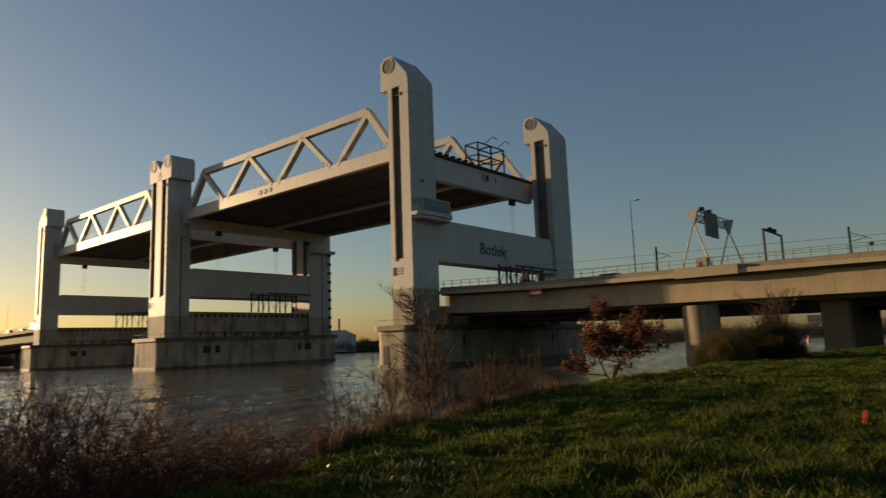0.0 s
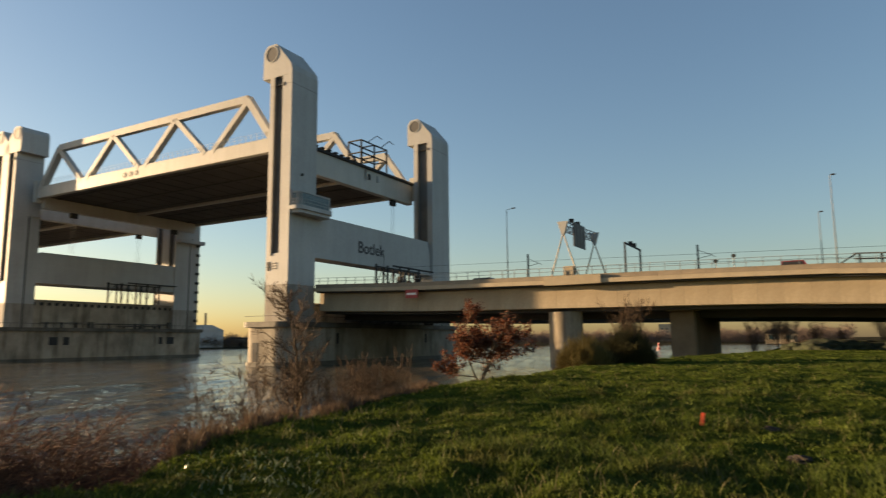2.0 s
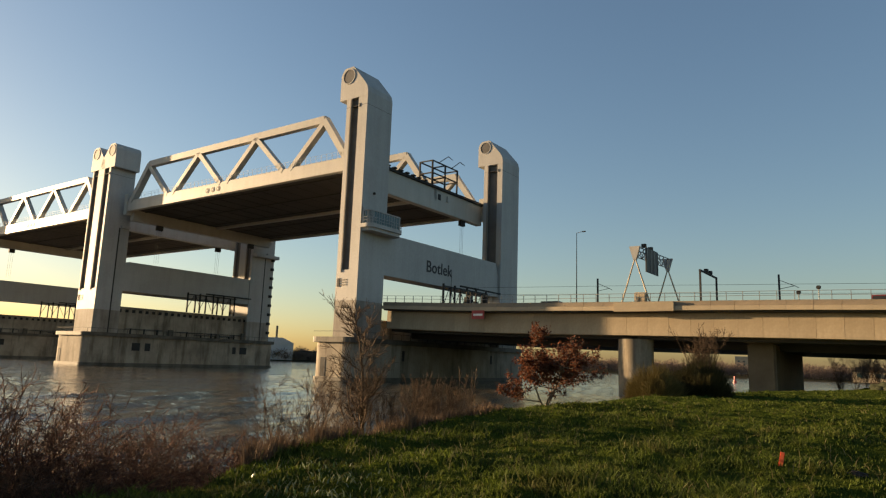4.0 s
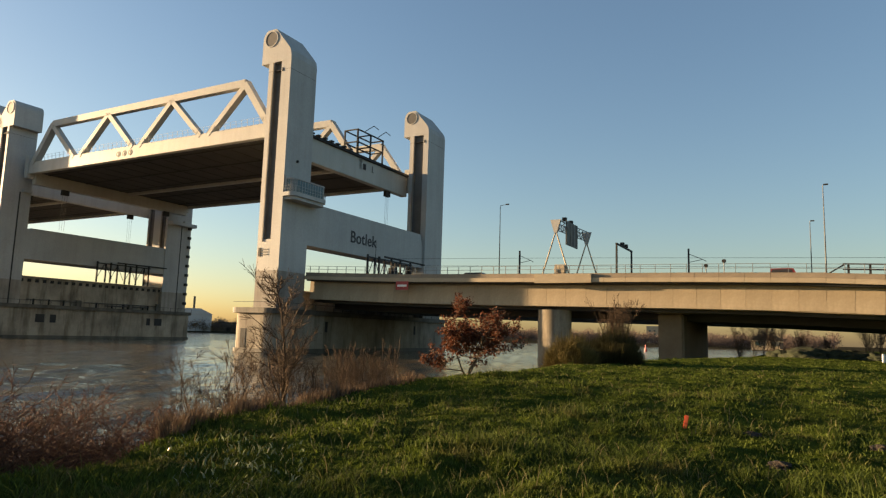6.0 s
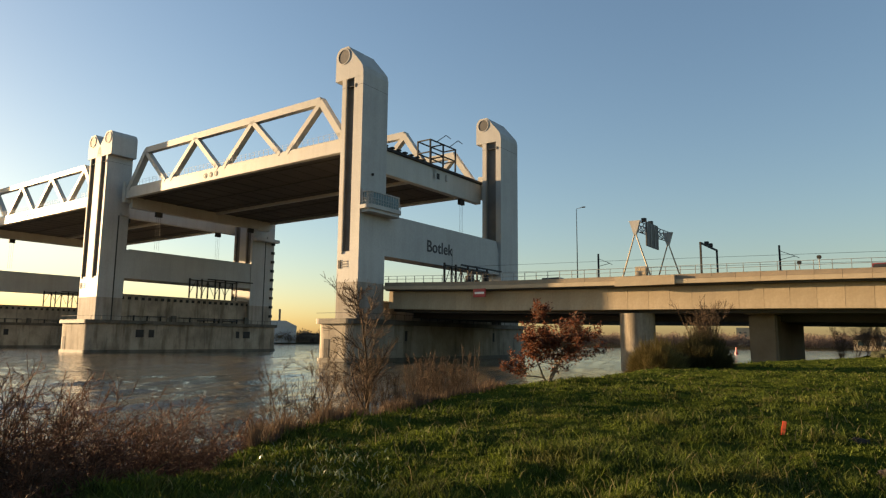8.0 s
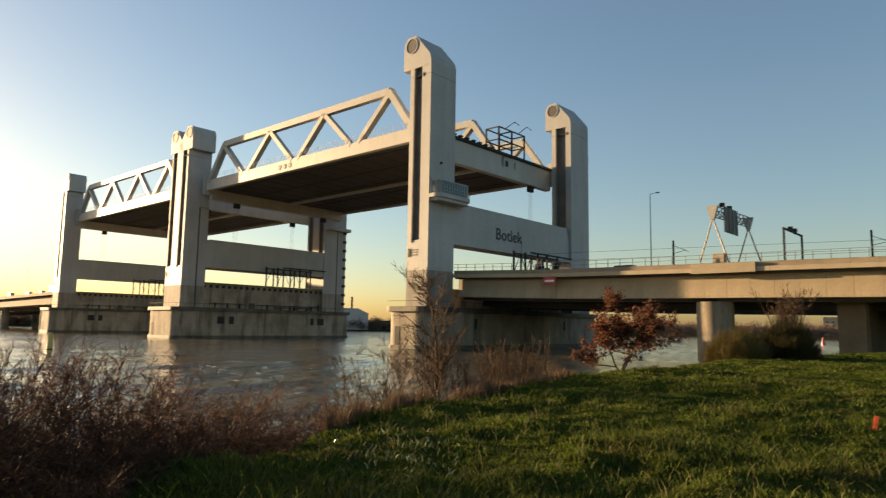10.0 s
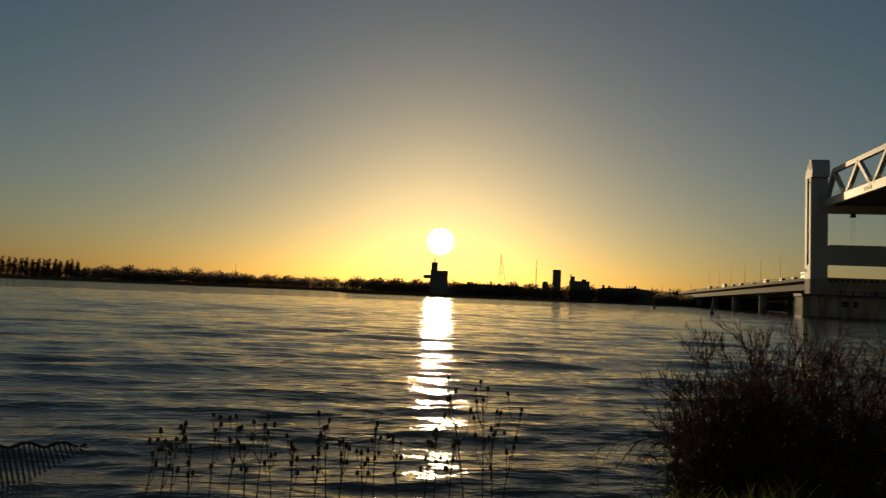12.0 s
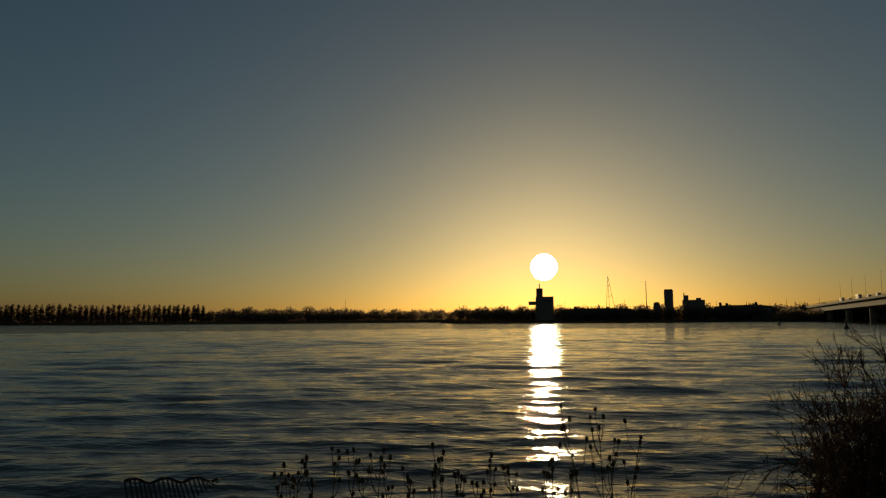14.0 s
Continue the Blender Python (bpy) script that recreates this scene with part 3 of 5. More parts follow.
for (ua, va), (ub, vb) in zip(wall_line, wall_line[1:]):
    m = max(1, round(math.hypot(ub - ua, vb - va) / 0.7))
    for k in range(m):
        p, q = Vector((ua, va, 28.7)).lerp(Vector((ub, vb, 28.7)), k / m), Vector((ua, va, 28.7)).lerp(Vector((ub, vb, 28.7)), (k + 1) / m)
        t = (q - p).normalized() * 0.03
        side = Vector((t.y, -t.x, 0))
        part("pane", prism([tuple((p + t + side * 0.5)[:2]), tuple((q - t + side * 0.5)[:2]), tuple((q - t - side * 0.5)[:2]), tuple((p + t - side * 0.5)[:2])], 2, 28.75, 30.95), M_GLASS, cab, "dark blue-green glazing")
        part("mullion", beam(p, p + Vector((0, 0, 2.3)), 0.10, 0.10), M_CONC, cab)
guard = bow(0.06)
for z in (29.25, 29.8):
    for (ua, va), (ub, vb) in zip(guard, guard[1:]):
        part("guard_rail", beam((ua, va, z), (ub, vb, z), 0.06, 0.06, n=6), M_CONC, cab)
for ua, va in guard[1:-1:2]:
    part("guard_post", beam((ua, va, 28.7), (ua, va, 29.83), 0.06, 0.06, n=6), M_CONC, cab)
part("corner_post", beam((-5.15, 0.35, 28.7), (-5.15, 0.35, 31.7), 0.4, 0.4, n=8), M_CONC, cab)
part("camera_box", box(-5.3, -4.95, 2.9, 3.2, 34.6, 35.0), M_DARK, P1)


def lift_span(u0, u1, n, label):
    """A raised span: deck, edge girders, end beams, two trusses, railings."""
    s = thing("lift_span", label, "bridge deck", (u0 + u1) / 2, 28, 40.6, "raised spans of the lift bridge")
    va, vb = 4.4, 51.4
    # shade under the raised deck is put into this near-black steel
    part("deck", box(u0 + 0.3, u1 - 0.3, va + 0.7, vb - 0.7, 41.2, 42.9), M_SHADE_UNDER, s, "steel deck underside with shade in its colour")
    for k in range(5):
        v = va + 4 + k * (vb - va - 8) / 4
        part("stringer", box(u0 + 0.5, u1 - 0.5, v - 0.25, v + 0.25, 41.0, 41.196), M_SHADE_UNDER, s)
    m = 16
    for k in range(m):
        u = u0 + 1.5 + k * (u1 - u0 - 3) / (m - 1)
        part("cross_girder", box(u - 0.12, u + 0.12, va + 0.7, vb - 0.7, 41.12, 41.19), M_SHADE_UNDER, s)
    for ue, d in ((u0, 1), (u1, -1)):
        part("end_beam", box(min(ue, ue + d * 1.6), max(ue, ue + d * 1.6), va + 0.8, vb - 0.8, 38.3, 43.2, bevel=0.08), M_STEEL, s, "deep pale steel end beam")
        part("end_walkway", box(min(ue - d * 0.5, ue + d * 1.7), max(ue - d * 0.5, ue + d * 1.7), va + 0.6, vb - 0.6, 43.204, 43.75), M_DARK, s, "dark walkway edge")
    for v in (va, 31.0, vb):
        t = part("edge_girder", box(u0, u1, v - 0.6, v + 0.6, 40.6, 43.4, bevel=0.06), M_STEEL, s, "pale steel edge girder of the truss")
        ztop = 52.2
        tops = [u0 + 8.5 + (u1 - u0 - 17.2) * k / (n - 1) for k in range(n)]
        feet = [u0 + 0.7] + [(tops[k] + tops[k + 1]) / 2 for k in range(n - 1)] + [u1 - 0.7]
        part("top_chord", beam((tops[0], v, ztop), (tops[-1], v, ztop), 1.3, 1.5), M_STEEL, t)
        for k in range(n):
            for e in (-0.5, 0.5):
                ub = feet[k] if e < 0 else feet[k + 1]
                end = (k == 0 and e < 0) or (k == n - 1 and e > 0)
                part("diagonal", beam((tops[k], v, ztop - (0.1 if end else 0.5)), (ub - e * 2.2, v, 43.0), 1.3 if end else 1.05, 1.5 if end else 1.3, up=(0, 1, 0)), M_STEEL, t)
        for k in range(n):
            part("gusset", prism(arc(tops[k], ztop, 0.76 if k in (0, n - 1) else 1.3, *((0, 340) if k in (0, n - 1) else (180, 360)), 16), 1, v - 0.5, v + 0.5), M_STEEL, t)
        if v == 31.0:
            continue
        for uu in (u0 + 0.1, u1 - 0.1):
            part("hanger_bracket", box(uu - 0.7, uu + 0.7, v - 0.95, v + 0.95, 39.6, 45.2, bevel=0.1), M_STEEL, t)
        np_ = int((u1 - u0) / 1.5)
        for k in range(np_):
            u = u0 + 0.8 + k * 1.5
            part("rail_post", beam((u, v - 0.75, 43.3), (u, v - 0.95, 44.55), 0.055, 0.055), M_CONC, t)
        for z in (44.0, 44.55):
            part("rail", beam((u0 + 0.5, v - 0.75 - (z - 43.3) * 0.16, z), (u1 - 0.5, v - 0.75 - (z - 43.3) * 0.16, z), 0.028, 0.028), M_CONC, t)
    return s


S1 = lift_span(1.6, 81.6, 4, "raised pale steel truss span lit by low sun")
S2 = lift_span(95.4, 171.8, 4, "second raised pale steel truss span further out")
for sp, uu in ((S1, 43.0), (S2, 134.0)):
    for k in range(3):
        part("emblem", prism(arc(uu + 2.0 * k, 41.9, 0.62, 0, 340, 17), 1, 3.74, 3.796), M_DISC, sp, "small dark emblem disc")
        part("emblem", prism(arc(uu + 2.0 * k, 41.9, 0.22, 0, 330, 11), 1, 3.70, 3.738), M_STEEL, sp, "pale centre of the emblem")
# rail portal frame and gear on the end of the near span
fr = part("rail_portal", box(0.9, 1.2, 28.6, 28.9, 43.75, 49.2), M_DARK, S1, "dark steel portal frame for the rail wires")
for u in (0.9, 4.4):
    for v in (28.6, 33.5, 38.4):
        part("portal_post", box(u, u + 0.3, v, v + 0.3, 43.75, 49.2), M_DARK, fr)
    for z in (46.2, 49.0):
        part("portal_bar", box(u, u + 0.25, 28.6, 38.7, z, z + 0.25), M_DARK, fr)
for v in (28.6, 33.5, 38.4):
    for z in (46.2, 49.0):
        part("portal_bar", box(1.0, 4.6, v, v + 0.25, z, z + 0.25), M_DARK, fr)
for v, a in ((31.0, 1.4), (36.0, 1.2)):
    part("insulator_arm", beam((0.8, v, 49.2), (-0.6, v + a, 50.7), 0.2, 0.14), M_DARK, fr)
    part("insulator_arm", beam((-0.6, v + a, 50.7), (-0.9, v + a + 1.4, 50.2), 0.14, 0.1), M_DARK, fr)
for k in range(9):
    v = 9 + 2.1 * k
    part("bearing_block", box(0.7, 1.5, v, v + 0.9, 43.76, 44.05), M_DARK, fr)
part("inspection_door", box(1.52, 1.62, 32.0, 33.0, 40.9, 42.2), M_DARK, S1)
part("inspection_box", box(1.3, 1.598, 35.4, 36.0, 41.0, 42.4), M_CONC, S1)
# lifting ropes under the end beams
for s, ue in ((S1, 2.6), (S1, 80.4), (S2, 96.6), (S2, 170.6)):
    for vc in (13.0, 43.4):
        sh = part("rope_block", box(ue - 0.4, ue + 0.4, vc - 0.9, vc + 0.9, 37.0, 38.3), M_DARK, s, "dark rope anchor block")
        for k in range(3):
            part("lifting_rope", beam((ue, vc - 0.6 + 0.6 * k, 37.0), (ue, vc - 0.6 + 0.6 * k, 28.0), 0.05, 0.05, n=6), M_DARK, sh)

# ladder landings on the far tower of the mid-river pier
for k in range(9):
    part("landing", box(83.6, 84.19, 54.9, 55.9, 11.5 + 2.9 * k, 12.3 + 2.9 * k), M_DARK, P2, "small dark ladder landing")
part("bracket_box", box(82.2, 84.19, 47.5, 56.6, 35.4, 36.4, bevel=0.05), M_CONC, P2)
part("service_cable", beam((-4.66, 29.3, 24.0), (-4.66, 29.4, 17.5), 0.08, 0.08, n=6), M_DARK, P1, "thin dark service cable")


# ---- approach viaducts ----
def z_near(u):
    return float(np.interp(-u, (5, 26, 46, 71, 85, 94, 270), (15.3, 14.6, 14.35, 14.1, 13.85, 13.45, 7.0)))


def z_far(u):
    return 16.6 - (u - 179) * 0.0135


def viaduct(label, ua, ub, zt, columns, v0=6.7, v1=50.0, mats=(M_EDGE, M_PARA, M_DECKP, M_GALV)):
    """Deck with an edge nosing in two courses, girder face in panels, soffit, railing and columns."""
    d = 1 if ub > ua else -1
    n = int(abs(ub - ua) / 3.0)
    w = thing("viaduct", label, "viaduct", (ua + ub) / 2, 28, 0, "approach viaducts")

    def strip(v_lo, v_hi, dz0, dz1, step=12.0):
        bm = bmesh.new()
        m = max(1, int(abs(ub - ua) / step))
        prev = None
        for k in range(m + 1):
            u = ua + (ub - ua) * k / m
            z = zt(u)
            ring = [bm.verts.new((u, v_lo, z + dz0)), bm.verts.new((u, v_hi, z + dz0)), bm.verts.new((u, v_hi, z + dz1)), bm.verts.new((u, v_lo, z + dz1))]
            if prev:
                for i in range(4):
                    j = (i + 1) % 4
                    bm.faces.new((prev[i], prev[j], ring[j], ring[i]))
            else:
                bm.faces.new(ring)
            prev = ring
        bm.faces.new(prev[::-1])
        return bm

    part("deck", strip(v0 + 0.5, v1 - 0.5, -1.5, -1.0), M_ASPH, w, "asphalt carriageway")
    part("girder", strip(v0 + 1.7, v0 + 3.0, -4.75, -1.504), mats[2], w, "concrete edge girder")
    # shade below the deck is coloured in here; the concrete itself is pale
    part("soffit", strip(v0 + 3.0, v1 - 2, -5.2, -1.504), M_SHADE_UNDER, w, "viaduct underside with shade in its colour")
    part("box_girder", strip(v0 + 9.0, v1 - 5, -6.2, -5.204), M_SHADE_UNDER, w)
    part("kerb", strip(v0 + 0.42, v0 + 1.1, -0.999, -0.15), M_DECKP, w)
    part("far_nosing", strip(v1 - 0.5, v1, -1.5, 0.1), M_PARA, w)

    def panel(name, width, lo, hi, v_lo, v_hi, mat):
        """One panel mesh about its own centre, then a row of them that follow the slope."""
        me = mesh_of(name, box(-width / 2, width / 2, -(v_hi - v_lo) / 2, (v_hi - v_lo) / 2, -(hi - lo) / 2, (hi - lo) / 2, bevel=0.012), mat)
        u_t, v_t, z_t = w["at"]
        for k in range(n):
            u = ua + d * 3.0 * (k + 0.5)
            ob = new(name, me)
            ob.parent = w
            ob.location = (-(u - u_t), (v_lo + v_hi) / 2 - v_t, zt(u) + (lo + hi) / 2 - z_t)
            ob.rotation_euler = (0, math.atan(zt(u + 0.5) - zt(u - 0.5)), 0)

    panel("parapet_panel", 2.985, -0.62, 0.0, v0 + 0.2, v0 + 0.45, mats[0])
    panel("nosing_panel", 2.985, -1.28, -0.66, v0 - 0.10, v0 + 0.38, mats[1])
    panel("girder_panel", 2.992, -4.7, -1.6, v0 + 1.55, v0 + 1.698, mats[2])
    posts = min(n, 300)
    for z in (0.55, 1.1):
        part("rail", strip(v0 + 0.12, v0 + 0.18, z, z + 0.06), mats[3], w)
    me = None
    for k in range(int(posts * 1.5)):
        u = ua + d * 2.0 * (k + 0.5)
        if me is None:
            ob = part("rail_post", box(u - 0.035, u + 0.035, v0 + 0.1, v0 + 0.2, zt(u), zt(u) + 1.12), mats[3], w)
            me, first = ob.data, (u, zt(u))
        else:
            ob = new("rail_post", me)
            ob.parent = w
            ob.location = (-(u - first[0]), 0, zt(u) - first[1])
    for u, v, r in columns:
        c = part("column", prism(arc(u, v, r, 0, 355, 71), 2, -4, zt(u) - 5.2), M_BASE, w, "round concrete column")
        part("bearing", prism(arc(u, v, r * 0.6, 0, 345, 20), 2, zt(u) - 5.196, zt(u) - 4.7), M_DARK, c)
    return w


V_NEAR = viaduct("long pale concrete approach viaduct on round columns", -5.2, -266, z_near,
                 [(-50.6, 11.0, 2.5), (-108.0, 13.0, 2.5), (-150.0, 13.0, 2.5), (-200.0, 13.0, 2.5)])
# the wall pier's shade under the deck is in its dark colour
wp = part("wall_pier", box(-68.9, -65.4, 12.5, 38, -2, z_near(-67) - 5.25, bevel=0.25), M_SHADEC, V_NEAR, "broad concrete wall pier, shade in its colour")
part("wall_pier_cap", box(-69.3, -65.0, 12.1, 38.4, z_near(-67) - 5.246, z_near(-67) - 4.72), M_BASE, wp)
part("expansion_block", box(-57.5, -49.0, 6.38, 6.88, 12.85, 14.15, bevel=0.02), M_PARA, V_NEAR, "proud nosing block at an expansion joint")
# the far viaduct takes the same darkened concrete for its shaded side
V_FAR = viaduct("approach viaduct descending to the far bank", 180.8, 640, z_far, [(u, v, 1.8) for u in (222, 275, 330, 385, 440, 495, 550, 605) for v in (12, 42)], mats=(M_SHADEC, M_SHADEC, M_SHADEC, M_DARK))

# red and white no-passage board under the parapet
sg = thing("sign", "red shipping sign with a white bar on the viaduct girder", "sign", -26.0, 8.0, 12.3)
part("board", box(-27.2, -24.8, 6.45, 6.53, 12.0, 13.4, bevel=0.02), M_RED, sg)
part("white_bar", box(-26.9, -25.1, 6.43, 6.447, 12.52, 12.86), M_WHITE, sg, "white bar")
part("bracket", box(-26.1, -25.9, 6.54, 8.25, 12.7, 12.9), M_GALV, sg)


def lamp_post(u, v, z, h, arm=0.9):
    t = thing("street_lamp", "slender grey lamp post on the viaduct edge", "street lamp", u, v, z, "lamp posts on the viaduct")
    part("pole", beam((u, v, z), (u, v, z + h), 0.18, 0.09, n=10), M_DISC, t)
    part("arm", beam((u, v, z + h), (u - arm, v, z + h + 0.12), 0.09, 0.08, n=8), M_GALV, t)
    part("lantern", box(u - arm - 0.55, u - arm, v - 0.14, v + 0.14, z + h + 0.06, z + h + 0.22, bevel=0.03), M_DARK, t)


lamp_post(-42.8, 7.6, z_near(-42.8) - 0.4, 11.1)
lamp_post(-86.3, 7.6, z_near(-86.3) - 0.4, 11.3, 0.05)
lamp_post(-84.9, 26.0, z_near(-84.9) - 1.0, 10.4, 0.05)
for u in (200, 232, 262, 292, 322, 352, 382):
    lamp_post(u, 7.4, z_far(u) - 0.4, 11.5)


def catenary_mast(u, v, z, h=5.2):
    t = thing("catenary_mast", "dark rail mast with bracket arm", "mast", u, v, z, "rail masts on the viaduct")
    part("post", box(u - 0.12, u + 0.12, v - 0.12, v + 0.12, z, z + h), M_DARK, t)
    for a, b in (((u, v, z + h - 0.8), (u - 2.0, v, z + h - 1.7)), ((u, v, z + h - 2.1), (u - 2.0, v, z + h - 1.7)), ((u - 2.0, v, z + h - 1.7), (u - 2.5, v, z + h - 2.0))):
        part("bracket_arm", beam(a, b, 0.09, 0.09, n=6), M_DARK, t)


catenary_mast(-41.1, 20, z_near(-41) - 1.0, 6.2)
catenary_mast(-68.6, 20, z_near(-68) - 1.0, 5.9)
for z in (4.6, 3.2):
    wr = thing("overhead_wire", "thin overhead rail wire along the viaduct", "wire", -60, 26, z_near(-60) + z)
    part("wire", beam((-6, 26, z_near(-6) + z), (-46, 26, z_near(-46) + z), 0.05, 0.05, n=5), M_DARK, wr)
    part("wire", beam((-46, 26, z_near(-46) + z), (-140, 26, z_near(-140) + z), 0.05, 0.05, n=5), M_DARK, wr)


def sign_portal():
    """Sign gantry: two splayed legs at each end, a lattice girder and boards."""
    ua, z = -52.4, z_near(-52.4) - 1.0
    t = thing("sign_gantry", "grey motorway sign gantry with dark board seen from behind", "gantry", ua, 14, z)
    for v, skew in ((8.3, 0.8), (21.3, 0.0)):
        for du in (-2.35, 2.35):
            part("leg", beam((ua + skew + du, v, z), (ua + skew, v, z + 7.5), 0.26, 0.20, n=8), M_PARA, t)
        part("leg_cap", prism([(ua + skew - 0.8, z + 9.2), (ua + skew + 0.8, z + 9.2), (ua + skew + 0.2, z + 7.2), (ua + skew - 0.2, z + 7.2)], 1, v - 0.25, v + 0.25), M_CONC, t, "triangular cap plate")
    for du, dz in ((-0.65, 9.0), (0.65, 9.0), (0, 7.7)):
        part("chord", beam((ua + 0.8 + du, 8.3, z + dz), (ua + du, 21.3, z + dz), 0.15, 0.15, n=6), M_GALV, t)
    for k in range(8):
        v = 8.5 + k * 1.58
        for du in (-0.65, 0.65):
            ka, kb, kc = (ua + 0.8 * (21.3 - q) / 13.0 for q in (v, v + 0.8, v + 1.58))
            part("lattice", beam((ka + du, v, z + 9.0), (kb, v + 0.8, z + 7.7), 0.10, 0.10, n=5), M_GALV, t)
            part("lattice", beam((kb, v + 0.8, z + 7.7), (kc + du, v + 1.58, z + 9.0), 0.10, 0.10, n=5), M_GALV, t)
    b = part("board", box(ua - 0.65, ua - 0.5, 8.9, 14.4, z + 5.5, z + 9.1), M_DISC, t, "dark back of a sign board")
    for v in (9.2, 10.8, 12.4, 14.0):
        part("stiffener", box(ua - 0.72, ua - 0.652, v, v + 0.12, z + 5.6, z + 9.0), M_GALV, b)
    for v in (9.6, 12.6):
        part("camera_head", box(ua - 0.3, ua + 0.3, v, v + 0.6, z + 9.21, z + 9.75), M_DARK, t)
    cbn = thing("switch_cabinet", "pale roadside switch cabinet on the viaduct", "cabinet", ua, 8.2, z)
    part("body", box(ua - 0.8, ua + 0.8, 7.7, 8.7, z, z + 2.4, bevel=0.05), M_PARA, cbn)
    part("door", box(ua - 0.72, ua - 0.03, 7.66, 7.697, z + 0.2, z + 2.1), M_PARA, cbn)
    part("door", box(ua + 0.03, ua + 0.72, 7.66, 7.697, z + 0.2, z + 2.1), M_PARA, cbn)


sign_portal()


def signal_portal():
    u, z = -60.5, z_near(-60.5) - 1.0
    t = thing("signal_portal", "black portal with signal lamps over the road", "gantry", u, 12, z)
    for v in (8.8, 18.0):
        part("post", box(u - 0.12, u + 0.12, v - 0.12, v + 0.12, z, z + 5.3), M_DARK, t)
    part("bar", box(u - 0.12, u + 0.12, 8.6, 18.2, z + 5.304, z + 5.52), M_DARK, t)
    for v in (12.2, 14.4):
        part("signal_head", box(u - 0.25, u + 0.25, v - 0.35, v + 0.35, z + 5.524, z + 6.0), M_DARK, t)


signal_portal()


def rail_gate(u0, v0, z):
    """Dark lattice gear where the rail leaves the tower."""
    t = thing("rail_transition_frame", "dark steel lattice frame beside the rail track", "steel frame", u0, v0, z)
    for k in range(9):
        v = v0 + k * 2.0 + (0.5 if k % 3 == 1 else 0.0)
        part("post", box(u0 - 0.16, u0 + 0.16, v - 0.17, v + 0.17, z, z + (5.0 if k % 2 else 5.6)), M_DARK, t)
        part("cabinet", box(u0 + 0.3, u0 + 0.9, v + 0.3, v + 1.3, z, z + 3.2 + 0.6 * (k % 3)), M_DARK, t) if k in (4, 5, 6, 8) and u0 < 0 else None
        if k < 7:
            part("brace", beam((u0, v, z + (4.9 if k % 2 else 1.0)), (u0, v + 2.0, z + (1.0 if k % 2 else 4.9)), 0.16, 0.16, n=5), M_DARK, t)
    part("bar", box(u0 - 0.15, u0 + 0.15, v0 - 0.2, v0 + 16.5, z + 5.004, z + 5.25), M_DARK, t)
    part("bar", box(u0 - 0.18, u0 + 0.18, v0 + 6, v0 + 22.0, z + 5.6, z + 5.9), M_DARK, t)


rail_gate(-8.6, 21.0, z_near(-8.6) - 0.6)
rail_gate(84.0, 26.0, 16.2)
rail_gate(173.0, 26.0, 15.7)


def vehicle(name, label, u, v, z, length, height, mat, cab=0.55):
    t = thing(name, label, "car", u, v, z, "traffic on the viaduct")
    l = length / 2
    body = [(u - l, z + 0.35), (u + l, z + 0.35), (u + l, z + height * 0.55), (u + l * 0.62, z + height * 0.62), (u + l * cab, z + height), (u - l * 0.8, z + height), (u - l, z + height * 0.6)]
    part("body", prism(body, 1, v - 0.85, v + 0.85), mat, t)
    part("window", prism([(u - l * 0.75, z + height * 0.66), (u + l * 0.55, z + height * 0.66), (u + l * cab * 0.85, z + height * 0.94), (u - l * 0.7, z + height * 0.94)], 1, v - 0.87, v - 0.852), M_INK, t, "dark side windows")
    for du in (-0.62, 0.62):
        for s in (-0.8, 0.62):
            part("wheel", prism(arc(u + du * l, z + 0.33, 0.33, 0, 345, 16), 1, v + s, v + s + 0.2), M_DARK, t)


vehicle("car", "dark hatchback on the viaduct road", -37.0, 10.5, z_near(-37) - 1.02, 4.4, 1.5, M_CAR)
vehicle("van", "dark red van on the viaduct road", -81.2, 10.0, z_near(-81.2) - 1.02, 3.8, 1.75, M_VAN)
for k, (u, h) in enumerate(((194, 2.6), (208, 3.8), (222, 2.2), (238, 2.4), (262, 2.8), (285, 2.0), (310, 2.6), (328, 2.4), (350, 3.6), (372, 2.2), (392, 3.4))):
    vehicle("truck" if h > 3 else "car", "dark vehicle queuing on the far viaduct", u, 10, z_far(u) - 0.99, 7 if h > 3 else 4.6, h, M_CAR, 0.9 if h > 3 else 0.55)

# tubular barrier beside the road further along
br = thing("crash_barrier", "dark tubular steel barrier on the viaduct edge", "barrier", -100, 7.3, z_near(-100))
for k in range(20):
    u = -88.6 - 2.2 * k
    part("post", box(u - 0.12, u + 0.12, 7.25, 7.5, z_near(u), z_near(u) + 1.2), M_DARK, br)
for z in (0.5, 1.15):
    part("tube", beam((-88.0, 7.2, z_near(-88) + z), (-132, 7.2, z_near(-132) + z), 0.17, 0.17, n=8), M_DARK, br)
part("end_brace", beam((-86.6, 7.2, z_near(-86.6)), (-88.3, 7.2, z_near(-88.3) + 1.15), 0.17, 0.17, n=8), M_DARK, br)
for u, h in ((-72.6, 0.7), (-74.8, 1.3)):
    rl = thing("signal_lamp", "small black road signal on a post", "signal", u, 7.3, z_near(u))
    part("post", beam((u, 7.3, z_near(u)), (u, 7.3, z_near(u) + h), 0.12, 0.12, n=8), M_GALV, rl)
    part("head", box(u - 0.25, u + 0.25, 7.1, 7.5, z_near(u) + h, z_near(u) + h + 0.45, bevel=0.08), M_DARK, rl)


# ---- planting on our bank ----
def polar(az, r):
    a = np.radians(az)
    return -np.sin(a) * r, np.cos(a) * r


def at_ground(az, r, dz=0.0):
    x, y = polar(az, r)
    return np.array([float(x), float(y), float(ground_z(x, y)) + dz])


